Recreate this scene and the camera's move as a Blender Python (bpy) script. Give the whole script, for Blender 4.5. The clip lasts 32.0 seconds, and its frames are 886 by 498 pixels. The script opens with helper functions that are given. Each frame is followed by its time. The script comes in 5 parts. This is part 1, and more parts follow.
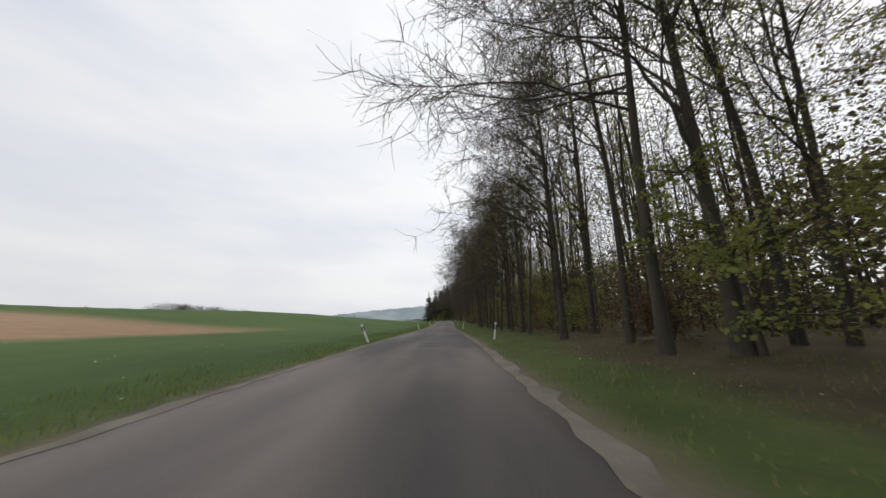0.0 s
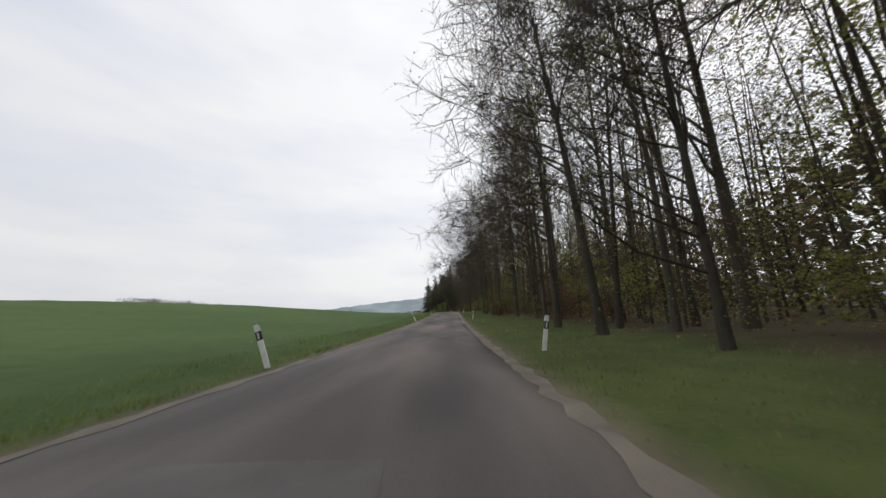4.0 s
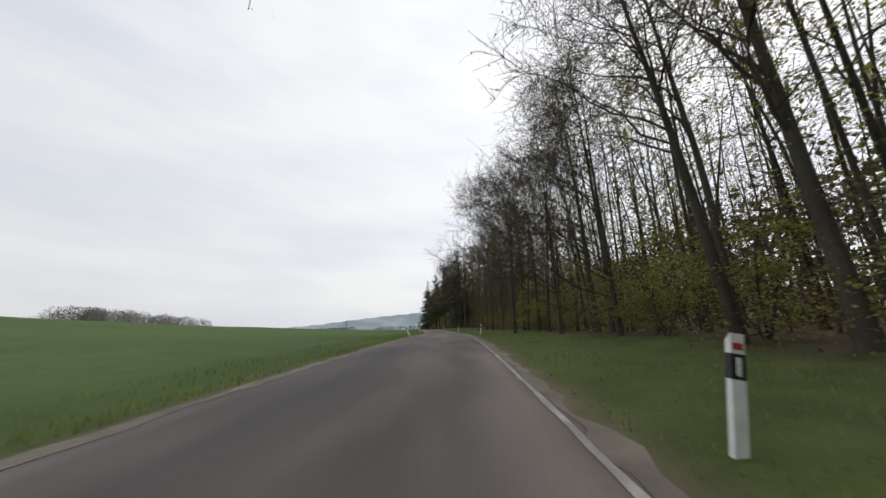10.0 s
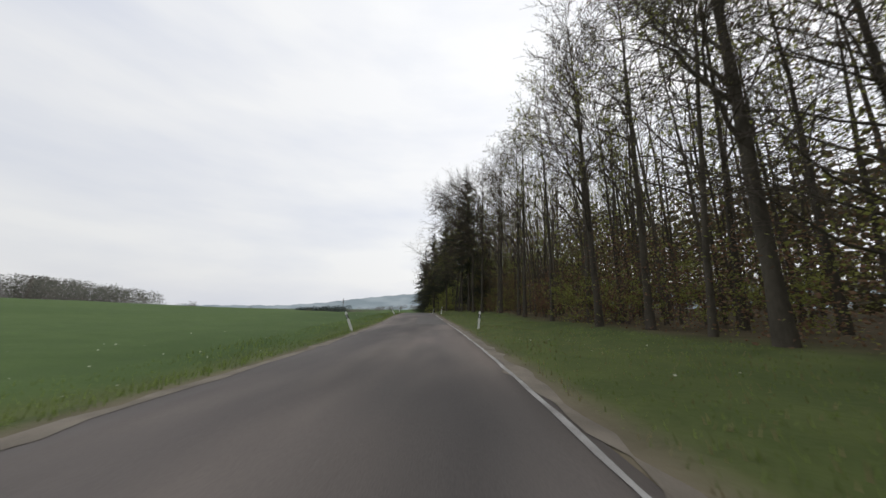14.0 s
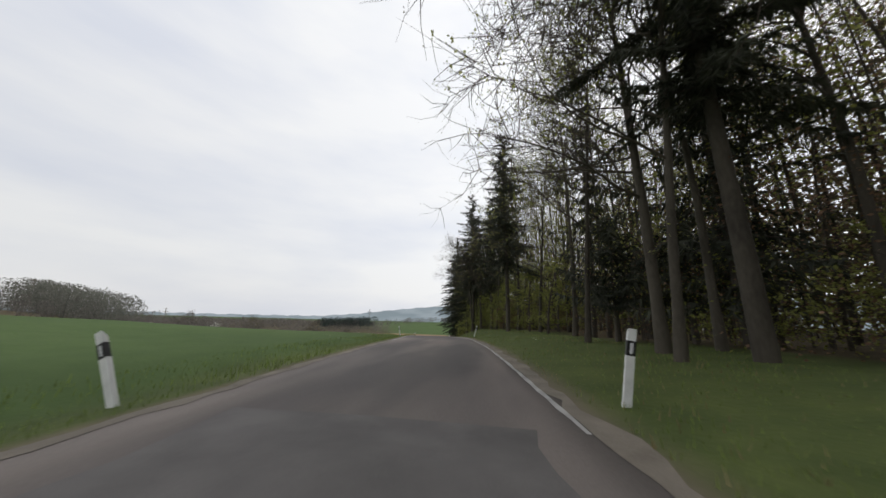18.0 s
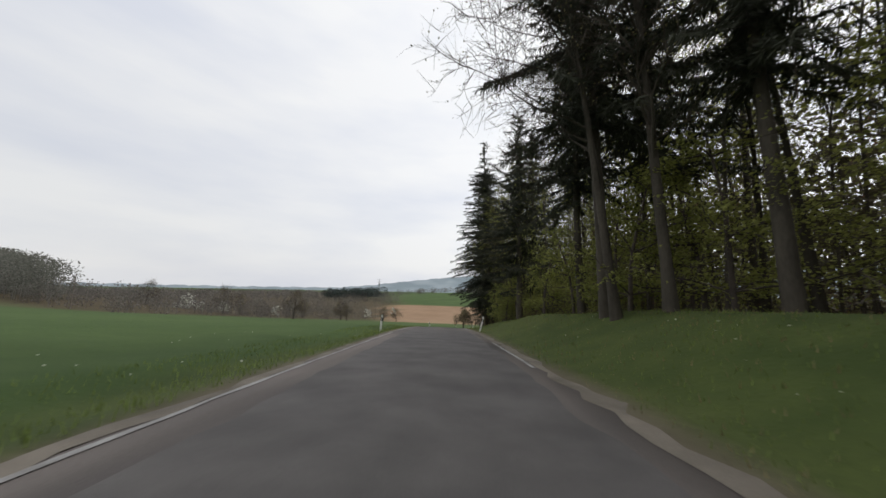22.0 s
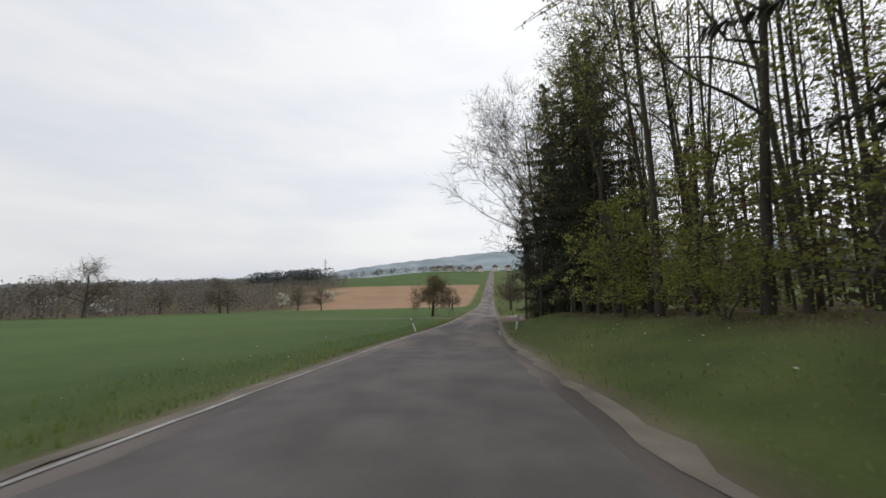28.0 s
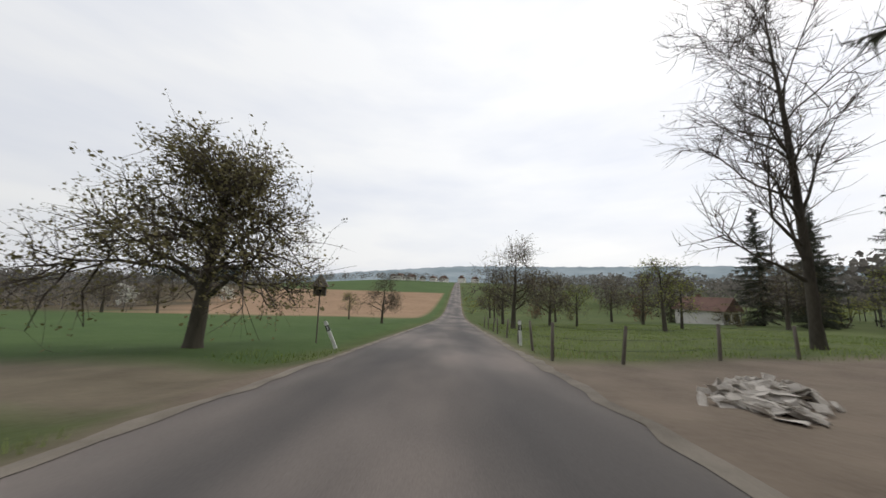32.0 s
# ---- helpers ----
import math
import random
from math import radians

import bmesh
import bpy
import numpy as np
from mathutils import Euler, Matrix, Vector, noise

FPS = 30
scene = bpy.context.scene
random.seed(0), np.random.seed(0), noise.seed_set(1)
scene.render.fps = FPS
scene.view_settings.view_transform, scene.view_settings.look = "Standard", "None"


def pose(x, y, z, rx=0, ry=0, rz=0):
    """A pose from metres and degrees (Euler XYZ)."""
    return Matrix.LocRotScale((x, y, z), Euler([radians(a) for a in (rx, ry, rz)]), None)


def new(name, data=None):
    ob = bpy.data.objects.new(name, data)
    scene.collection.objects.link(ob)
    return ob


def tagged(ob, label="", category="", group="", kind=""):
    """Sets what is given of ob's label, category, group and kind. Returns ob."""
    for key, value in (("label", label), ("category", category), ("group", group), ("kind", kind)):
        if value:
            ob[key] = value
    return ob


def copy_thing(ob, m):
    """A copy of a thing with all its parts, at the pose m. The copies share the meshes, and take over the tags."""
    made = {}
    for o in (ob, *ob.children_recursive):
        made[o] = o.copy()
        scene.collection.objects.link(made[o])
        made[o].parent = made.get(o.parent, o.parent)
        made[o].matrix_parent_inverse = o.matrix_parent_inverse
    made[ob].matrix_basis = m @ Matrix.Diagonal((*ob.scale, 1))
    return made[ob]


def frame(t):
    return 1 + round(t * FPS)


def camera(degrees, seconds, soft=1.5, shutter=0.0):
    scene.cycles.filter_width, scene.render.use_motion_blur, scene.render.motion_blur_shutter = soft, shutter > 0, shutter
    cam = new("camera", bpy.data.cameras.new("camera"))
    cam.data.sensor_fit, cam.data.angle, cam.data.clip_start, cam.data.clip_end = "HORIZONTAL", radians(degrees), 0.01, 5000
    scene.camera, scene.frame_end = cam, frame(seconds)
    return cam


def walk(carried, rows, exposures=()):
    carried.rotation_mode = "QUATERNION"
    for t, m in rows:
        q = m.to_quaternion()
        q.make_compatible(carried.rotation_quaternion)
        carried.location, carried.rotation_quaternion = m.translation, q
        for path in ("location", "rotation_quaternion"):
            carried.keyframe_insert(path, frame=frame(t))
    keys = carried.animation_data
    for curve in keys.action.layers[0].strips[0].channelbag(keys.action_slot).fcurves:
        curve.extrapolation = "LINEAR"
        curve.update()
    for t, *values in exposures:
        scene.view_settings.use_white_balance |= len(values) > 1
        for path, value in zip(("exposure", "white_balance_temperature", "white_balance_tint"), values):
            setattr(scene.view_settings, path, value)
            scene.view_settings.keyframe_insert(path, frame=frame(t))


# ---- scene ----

# ---------- camera ----------
LENS = 111.0
ROWS = [
    (0.0, 0.00, 0.00, 1.200, 13.54, 0.20, -0.62),
    (0.5, 0.17, 5.55, 1.273, 13.11, 0.52, -0.45),
    (1.0, 0.33, 11.09, 1.323, 12.99, 0.49, -0.32),
    (1.5, 0.48, 16.62, 1.350, 13.05, 0.60, -0.33),
    (2.0, 0.60, 22.15, 1.353, 12.83, 0.76, -0.43),
    (2.5, 0.71, 27.66, 1.337, 12.16, 0.82, -0.52),
    (3.0, 0.81, 33.17, 1.304, 11.62, 1.17, -0.45),
    (3.5, 0.89, 38.68, 1.268, 11.67, 1.37, -0.27),
    (4.0, 0.99, 44.18, 1.240, 12.01, 1.24, -0.11),
    (4.5, 1.09, 49.67, 1.226, 12.50, 1.00, 0.36),
    (5.0, 1.21, 55.15, 1.230, 12.78, 0.82, 0.43),
    (5.5, 1.35, 60.63, 1.253, 12.96, 0.86, 0.46),
    (6.0, 1.51, 66.10, 1.296, 13.06, 1.13, 0.67),
    (6.5, 1.69, 71.57, 1.360, 13.09, 1.52, 1.04),
    (7.0, 1.88, 77.04, 1.445, 13.25, 1.72, 1.26),
    (7.5, 2.08, 82.49, 1.551, 13.83, 1.41, 1.44),
    (8.0, 2.29, 87.95, 1.680, 13.77, 1.20, 1.37),
    (8.5, 2.50, 93.39, 1.829, 13.83, 1.17, 1.17),
    (9.0, 2.71, 98.84, 1.994, 13.90, 1.21, 1.16),
    (9.5, 2.91, 104.27, 2.171, 14.20, 0.81, 1.30),
    (10.0, 3.11, 109.70, 2.351, 14.57, 0.68, 1.38),
    (10.5, 3.29, 115.13, 2.522, 14.67, 0.73, 1.44),
    (11.0, 3.44, 120.56, 2.673, 14.54, 0.79, 1.52),
    (11.5, 3.55, 125.99, 2.790, 14.19, 0.78, 1.51),
    (12.0, 3.61, 131.41, 2.862, 13.24, 0.49, 1.39),
    (12.5, 3.61, 136.83, 2.888, 11.76, 0.97, 1.43),
    (13.0, 3.54, 142.25, 2.870, 10.86, 0.74, 1.53),
    (13.5, 3.40, 147.66, 2.826, 11.13, -0.09, 1.81),
    (14.0, 3.20, 153.07, 2.773, 11.09, -0.64, 2.09),
    (14.5, 2.92, 158.48, 2.728, 11.40, -1.25, 2.47),
    (15.0, 2.57, 163.87, 2.706, 12.18, -1.26, 3.44),
    (15.5, 2.15, 169.27, 2.714, 12.79, -1.08, 4.34),
    (16.0, 1.66, 174.65, 2.756, 13.16, -0.89, 4.94),
    (16.5, 1.10, 180.02, 2.825, 13.32, -0.72, 5.42),
    (17.0, 0.48, 185.38, 2.916, 13.48, -0.44, 6.44),
    (17.5, -0.18, 190.73, 3.016, 13.49, -0.79, 7.39),
    (18.0, -0.87, 196.07, 3.111, 13.27, -1.56, 7.96),
    (18.5, -1.58, 201.41, 3.184, 13.10, -2.39, 8.35),
    (19.0, -2.29, 206.74, 3.221, 12.92, -2.82, 8.63),
    (19.5, -3.00, 212.06, 3.207, 12.15, -2.95, 8.91),
    (20.0, -3.75, 217.38, 3.132, 11.17, -2.62, 9.09),
    (20.5, -4.54, 222.68, 2.998, 10.44, -2.11, 9.53),
    (21.0, -5.39, 227.96, 2.808, 9.68, -1.80, 10.09),
    (21.5, -6.29, 233.21, 2.571, 8.78, -1.50, 10.53),
    (22.0, -7.24, 238.44, 2.293, 7.89, -1.19, 10.70),
    (22.5, -8.21, 243.66, 1.982, 7.61, -0.92, 11.11),
    (23.0, -9.19, 248.85, 1.643, 7.80, -0.64, 11.58),
    (23.5, -10.15, 254.04, 1.269, 7.38, -0.72, 11.70),
    (24.0, -11.07, 259.22, 0.854, 6.86, -0.74, 11.48),
    (24.5, -11.94, 264.39, 0.392, 6.80, -0.66, 11.06),
    (25.0, -12.73, 269.55, -0.120, 6.61, -0.49, 10.63),
    (25.5, -13.45, 274.71, -0.686, 5.94, 0.11, 10.26),
    (26.0, -14.08, 279.87, -1.306, 5.13, 0.65, 9.75),
    (26.5, -14.61, 285.02, -1.970, 4.30, 1.21, 9.31),
    (27.0, -15.04, 290.17, -2.664, 4.39, 1.36, 7.60),
    (27.5, -15.34, 295.32, -3.373, 4.61, 1.44, 5.64),
    (28.0, -15.51, 300.47, -4.082, 4.82, 1.57, 3.86),
    (28.5, -15.54, 305.61, -4.782, 5.11, 1.62, 2.27),
    (29.0, -15.44, 310.75, -5.463, 5.47, 1.25, 0.47),
    (29.5, -15.23, 315.88, -6.120, 5.42, 0.71, -0.95),
    (30.0, -14.94, 321.00, -6.747, 5.43, 0.17, -2.14),
    (30.5, -14.59, 326.11, -7.340, 5.82, -0.13, -2.66),
    (31.0, -14.22, 331.22, -7.891, 6.54, -0.48, -2.86),
    (31.5, -13.83, 336.32, -8.402, 7.25, -0.87, -2.92),
    (32.0, -13.44, 341.41, -8.874, 7.28, -1.46, -2.75),
]
ROAD = [
    (0.0, -0.75, 0.00), (17.7, -0.25, 0.15), (35.4, 0.09, 0.09), (53.0, 0.41, 0.03), (70.5, 0.90, 0.15), (88.0, 1.54, 0.48), (105.4, 2.20, 1.01), (122.7, 2.74, 1.52), (140.1, 2.82, 1.68), (157.4, 2.23, 1.53), (174.6, 0.91, 1.56), (191.7, -1.06, 1.84), (208.8, -3.31, 2.02), (225.7, -5.78, 1.69), (242.5, -8.76, 0.85), (259.1, -11.81, -0.35), (275.7, -14.32, -2.01), (292.2, -15.92, -4.15), (308.7, -16.24, -6.39), (325.1, -15.41, -8.42), (341.5, -14.18, -10.07)
]
FAR_ROAD = [
    (355.0, -12.93, -11.25), (375.0, -11.1, -12.9), (395.0, -9.3, -14.5), (415.0, -7.45, -15.6), (433.0, -5.8, -16.1), (455.0, -3.7, -15.7), (490.0, -0.3, -14.0),
    (530.0, 3.6, -11.6), (600.0, 10.5, -8.2), (740.0, 24.5, -1.9), (900.0, 41.0, 3.0), (4000.0, 300.0, 6.0),
]
cam = camera(LENS, 32.0, soft=1.5, shutter=0.12)
walk(cam, [(t, pose(x, y, z, 90 + pitch, roll, yaw)) for t, x, y, z, pitch, roll, yaw in ROWS])

# ---------- sky and sun: bright hazy overcast ----------
world = bpy.data.worlds.new("overcast_sky")
scene.world = world
world.use_nodes = True
wn, wl = world.node_tree.nodes, world.node_tree.links
wn.clear()
SUN_ELEV, SUN_TURN = 48.0, 62.0      # the bright part of the sky: ahead, to the right of the road
sky = wn.new("ShaderNodeTexSky")
sky.sky_type, sky.sun_disc = "NISHITA", False
sky.sun_elevation, sky.sun_rotation = radians(SUN_ELEV), radians(SUN_TURN)
sky.air_density, sky.dust_density = 1.5, 4.0
coord = wn.new("ShaderNodeTexCoord")
squash = wn.new("ShaderNodeMapping")
squash.inputs["Scale"].default_value = (1.2, 1.2, 4.5)
cloud = wn.new("ShaderNodeTexNoise")
cloud.inputs["Scale"].default_value, cloud.inputs["Detail"].default_value = 1.6, 5.0
cloud.inputs["Roughness"].default_value = 0.5
ramp = wn.new("ShaderNodeValToRGB")
ramp.color_ramp.elements[0].position, ramp.color_ramp.elements[0].color = 0.30, (0.80, 0.83, 0.91, 1)
ramp.color_ramp.elements[1].position, ramp.color_ramp.elements[1].color = 0.62, (0.97, 0.975, 0.985, 1)
scaled = wn.new("ShaderNodeMix")
scaled.data_type, scaled.blend_type = "RGBA", "MULTIPLY"
scaled.inputs["Factor"].default_value = 1.0
scaled.inputs["B"].default_value = (0.075, 0.075, 0.075, 1)
both = wn.new("ShaderNodeMix")
both.data_type = "RGBA"
both.inputs["Factor"].default_value = 0.88
back = wn.new("ShaderNodeBackground")
out = wn.new("ShaderNodeOutputWorld")
wl.new(coord.outputs["Generated"], squash.inputs["Vector"])
wl.new(squash.outputs["Vector"], cloud.inputs["Vector"])
wl.new(cloud.outputs["Fac"], ramp.inputs["Fac"])
wl.new(sky.outputs["Color"], scaled.inputs["A"])
wl.new(scaled.outputs["Result"], both.inputs["A"])
aim = wn.new("ShaderNodeVectorMath")          # the haze is brighter towards the sun
aim.operation = "DOT_PRODUCT"
aim.inputs[1].default_value = (math.sin(radians(SUN_TURN)) * math.cos(radians(SUN_ELEV)), math.cos(radians(SUN_TURN)) * math.cos(radians(SUN_ELEV)), math.sin(radians(SUN_ELEV)))
glow = wn.new("ShaderNodeMapRange")
glow.inputs["From Min"].default_value, glow.inputs["From Max"].default_value = -0.25, 0.75
glow.inputs["To Min"].default_value, glow.inputs["To Max"].default_value = 0.83, 1.06
tone = wn.new("ShaderNodeMix")
tone.data_type, tone.blend_type = "RGBA", "MULTIPLY"
tone.inputs["Factor"].default_value = 1.0
wl.new(coord.outputs["Generated"], aim.inputs[0])
wl.new(aim.outputs["Value"], glow.inputs["Value"])
wl.new(ramp.outputs["Color"], tone.inputs["A"])
wl.new(glow.outputs["Result"], tone.inputs["B"])
wl.new(tone.outputs["Result"], both.inputs["B"])
wl.new(both.outputs["Result"], back.inputs["Color"])
back.inputs["Strength"].default_value = 1.06
wl.new(back.outputs["Background"], out.inputs["Surface"])
sun_data = bpy.data.lights.new("sun", "SUN")
sun_data.energy, sun_data.angle, sun_data.color = 0.9, radians(10), (1.0, 0.96, 0.90)
sun = new("sun", sun_data)
sun.matrix_world = Euler((radians(90 - SUN_ELEV), 0, radians(180 - SUN_TURN))).to_matrix().to_4x4()

# ---------- materials ----------
def material(name, low, high, scale=3.0, rough=0.9, bump=0.3, fine=40.0, vary=0.0, detail=6.0, mapping=(1, 1, 1), dist=0.02):
    """Two colours mixed by a broad noise and a fine one, with a bump of the fine one."""
    m = bpy.data.materials.new(name)
    m.use_nodes = True
    n, l = m.node_tree.nodes, m.node_tree.links
    p = n["Principled BSDF"]
    p.inputs["Roughness"].default_value = rough
    p.inputs["Specular IOR Level"].default_value = 0.3
    tc, mp = n.new("ShaderNodeTexCoord"), n.new("ShaderNodeMapping")
    mp.inputs["Scale"].default_value = mapping
    l.new(tc.outputs["Object"], mp.inputs["Vector"])
    broad, grain = n.new("ShaderNodeTexNoise"), n.new("ShaderNodeTexNoise")
    broad.inputs["Scale"].default_value, broad.inputs["Detail"].default_value = scale, detail
    grain.inputs["Scale"].default_value, grain.inputs["Detail"].default_value = fine, 3.0
    for t in (broad, grain):
        l.new(mp.outputs["Vector"], t.inputs["Vector"])
    add = n.new("ShaderNodeMath")
    add.operation = "MULTIPLY_ADD"
    add.inputs[1].default_value = 0.45
    l.new(grain.outputs["Fac"], add.inputs[0])
    l.new(broad.outputs["Fac"], add.inputs[2])
    last = add.outputs[0]
    if vary:
        info = n.new("ShaderNodeObjectInfo")
        more = n.new("ShaderNodeMath")
        more.operation = "MULTIPLY_ADD"
        more.inputs[1].default_value = vary
        l.new(info.outputs["Random"], more.inputs[0])
        l.new(last, more.inputs[2])
        last = more.outputs[0]
    r = n.new("ShaderNodeValToRGB")
    r.color_ramp.elements[0].position, r.color_ramp.elements[0].color = 0.50, (*low, 1)
    r.color_ramp.elements[1].position, r.color_ramp.elements[1].color = 0.95 + vary, (*high, 1)
    l.new(last, r.inputs["Fac"])
    l.new(r.outputs["Color"], p.inputs["Base Color"])
    b = n.new("ShaderNodeBump")
    b.inputs["Strength"].default_value, b.inputs["Distance"].default_value = bump, dist
    l.new(grain.outputs["Fac"], b.inputs["Height"])
    l.new(b.outputs["Normal"], p.inputs["Normal"])
    return m


def leafy(name, low, high, island=True, through_light=0.35, scale=0.35):
    """Leaves: colour varies from leaf to leaf, and some light passes through."""
    m = material(name, low, high, scale=scale, rough=0.75, bump=0.0, fine=1.5)
    n, l = m.node_tree.nodes, m.node_tree.links
    p = n["Principled BSDF"]
    geo, hsv = n.new("ShaderNodeNewGeometry"), n.new("ShaderNodeHueSaturation")
    rng = n.new("ShaderNodeMapRange")
    rng.inputs["To Min"].default_value, rng.inputs["To Max"].default_value = 0.65, 1.35
    l.new(geo.outputs["Random Per Island"], rng.inputs["Value"])
    l.new(rng.outputs["Result"], hsv.inputs["Value"])
    l.new(p.inputs["Base Color"].links[0].from_socket, hsv.inputs["Color"])
    l.new(hsv.outputs["Color"], p.inputs["Base Color"])
    tr, mix = n.new("ShaderNodeBsdfTranslucent"), n.new("ShaderNodeMixShader")
    l.new(hsv.outputs["Color"], tr.inputs["Color"])
    mix.inputs["Fac"].default_value = through_light
    l.new(p.outputs["BSDF"], mix.inputs[1])
    l.new(tr.outputs["BSDF"], mix.inputs[2])
    l.new(mix.outputs["Shader"], n["Material Output"].inputs["Surface"])
    return m


BARK = material("bark", (0.030, 0.0255, 0.020), (0.088, 0.076, 0.059), scale=1.2, fine=14, bump=0.7, vary=0.25, mapping=(1, 1, 0.35))
TWIG = material("twig_bark", (0.044, 0.036, 0.030), (0.108, 0.088, 0.072), scale=0.8, fine=6, bump=0.0, vary=0.2)
SPRING = leafy("spring_leaves", (0.165, 0.180, 0.048), (0.32, 0.33, 0.095), through_light=0.55)
BUDS = leafy("opening_buds", (0.13, 0.115, 0.055), (0.25, 0.22, 0.11), through_light=0.45)
RUSSET = leafy("dry_russet_leaves", (0.115, 0.070, 0.044), (0.235, 0.145, 0.090), through_light=0.45)
NEEDLE = leafy("spruce_needles", (0.036, 0.040, 0.029), (0.082, 0.086, 0.058), through_light=0.12)
# darker leaf colour: the shade of the deep wood is painted in
PAINTED_GLOOM = leafy("leaves_with_painted_shade", (0.058, 0.052, 0.030), (0.125, 0.108, 0.062), through_light=0.35)
BLOSSOM = leafy("white_blossom", (0.55, 0.55, 0.48), (0.80, 0.80, 0.74))
GRASS = leafy("grass_blades", (0.130, 0.180, 0.046), (0.215, 0.268, 0.080), through_light=0.5)
STRAW = leafy("dry_grass", (0.16, 0.13, 0.06), (0.30, 0.25, 0.13), through_light=0.2)
CROP = leafy("young_cereal", (0.100, 0.180, 0.046), (0.155, 0.250, 0.068), through_light=0.5)
PLASTIC = material("white_plastic", (0.62, 0.62, 0.60), (0.80, 0.80, 0.78), scale=6, fine=60, rough=0.5, bump=0.05)
RED = material("red_sticker", (0.30, 0.03, 0.03), (0.45, 0.06, 0.05), scale=20, fine=80, rough=0.5, bump=0.05)
BLACK = material("black_plastic", (0.012, 0.012, 0.013), (0.03, 0.03, 0.03), scale=6, fine=60, rough=0.5, bump=0.05)
REFLECT = material("reflector", (0.55, 0.55, 0.56), (0.75, 0.75, 0.76), scale=20, fine=200, rough=0.15, bump=0.1)
OLDWOOD = material("grey_weathered_wood", (0.07, 0.06, 0.05), (0.19, 0.165, 0.14), scale=4, fine=50, bump=0.5, vary=0.2, mapping=(1, 1, 0.15))

# ---------- the lie of the land ----------
ROAD_Y = np.array([r[0] for r in ROAD])
FINE_Y = np.arange(-4000.0, 4000.1, 2.0)


def smooth(values, half):
    k = np.hanning(2 * half + 3)[1:-1]
    return np.convolve(np.pad(values, half, mode="edge"), k / k.sum(), mode="valid")


# before the start and after the end the road goes on, through the dip and up the far slope
LINE = [(-4000.0, -0.55, 6.0), (-200.0, -0.55, 2.8), (-40.0, -0.55, 0.56)] + ROAD + FAR_ROAD
LX = np.interp(FINE_Y, [p[0] for p in LINE], [p[1] for p in LINE])
LZ = np.interp(FINE_Y, [p[0] for p in LINE], [p[2] for p in LINE])
LX, LZ = smooth(LX, 5), smooth(LZ, 5)
HALF = 2.72                                       # half the carriageway


def road_x(y):
    return np.interp(y, FINE_Y, LX)


# how far the asphalt's middle lies beside that line along the way
SHIFT_Y = [-60, 0, 20, 50, 110, 125, 147, 163, 190, 203, 212, 232, 253, 270, 285, 315, 324, 331, 347, 365]
SHIFT_D = [-0.50, -0.50, -0.42, -0.52, -0.55, -0.55, -0.40, -0.22, -0.45, -0.05, 0.32, 0.33, 0.36, 0.05, -0.20, -0.45, -0.20, 0.15, 0.20, 0.0]
LANE_X = smooth(LX + np.interp(FINE_Y, SHIFT_Y, SHIFT_D), 3)


def lane_x(y):
    """The middle of the carriageway."""
    return np.interp(y, FINE_Y, LANE_X)


def road_z(y):
    return np.interp(y, FINE_Y, LZ)


def ease(v, a, b):
    u = np.clip((v - a) / (b - a), 0, 1)
    return u * u * (3 - 2 * u)


SWELL_Y = [-400, -50, 45, 100, 144, 187, 230, 270, 300, 337, 373, 400, 430, 600, 900]
SWELL_Z = [3.0, 4.4, 4.5, 4.5, 4.0, 2.4, 1.0, 0.1, 0.4, 0.8, 0.3, 0.0, 0.0, 1.0, 2.0]


def land(x, y):
    """Height of the ground at places x, y (arrays)."""
    x, y = np.asarray(x, float), np.asarray(y, float)
    d = x - lane_x(y)
    z = road_z(y).copy()
    r, l = np.clip(d - HALF, 0, None), np.clip(-d - HALF, 0, None)
    # right: level verge and wood floor; a grassy bank on the way down
    bank = ease(y, 188, 202) * (1 - ease(y, 327, 337))
    high = np.interp(y, [188, 202, 220, 231, 246, 262, 274, 284, 300], [0.3, 0.4, 0.45, 0.9, 1.35, 1.45, 1.05, 0.75, 1.0])
    wood = 1 - ease(y, 327, 337)
    z += bank * (high * ease(r, 0.4, 5.2) + 0.02 * np.clip(r - 4.5, 0, 60))
    z += (0.08 * ease(r, 0.3, 1.6) + 0.30 * ease(r, 3.5, 8)) * (1 - bank) * wood + 0.025 * np.clip(r - 8, 0, 70) * (1 - bank) * wood
    past = 1 - wood
    z += past * (0.012 * np.clip(r - 3, 0, 200))
    # left: the field swells up before the crest and runs down to the hollow beyond it
    swell = np.interp(y, SWELL_Y, SWELL_Z)
    z += swell * ease(l, 3, 78) + 0.075 * np.clip(l - 110, 0, 180) * ease(y, 262, 310) * (1 - ease(y, 362, 400))
    z += -0.03 * np.clip(l - 85, 0, 300) * (1 - ease(y, 225, 275))
    z += -0.15 * ease(l, 0.3, 1.5) + 0.12 * ease(l, 1.8, 3.0)
    z -= (road_z(y) + 13.0) * ease(l, 90, 260) * ease(y, 470, 540)
    # small unevenness off the road
    off = ease(np.abs(d), HALF + 0.3, HALF + 3)
    z += off * (0.06 * np.sin(x * 0.9 + y * 0.31) * np.sin(y * 0.53 - x * 0.2) + 0.08 * np.sin(x * 0.21 - 1) * np.sin(y * 0.17))
    # far away the ground goes over into a broad level country
    far = ease(np.hypot(x + 5, y - 300), 520, 900)
    z = z * (1 - far) + far * -14.0
    # the carriageway lies on top
    z -= 0.05 * (1 - ease(np.abs(d), HALF - 0.25, HALF + 0.05))
    return z


def land1(x, y):
    return float(land(np.array([x]), np.array([y]))[0])


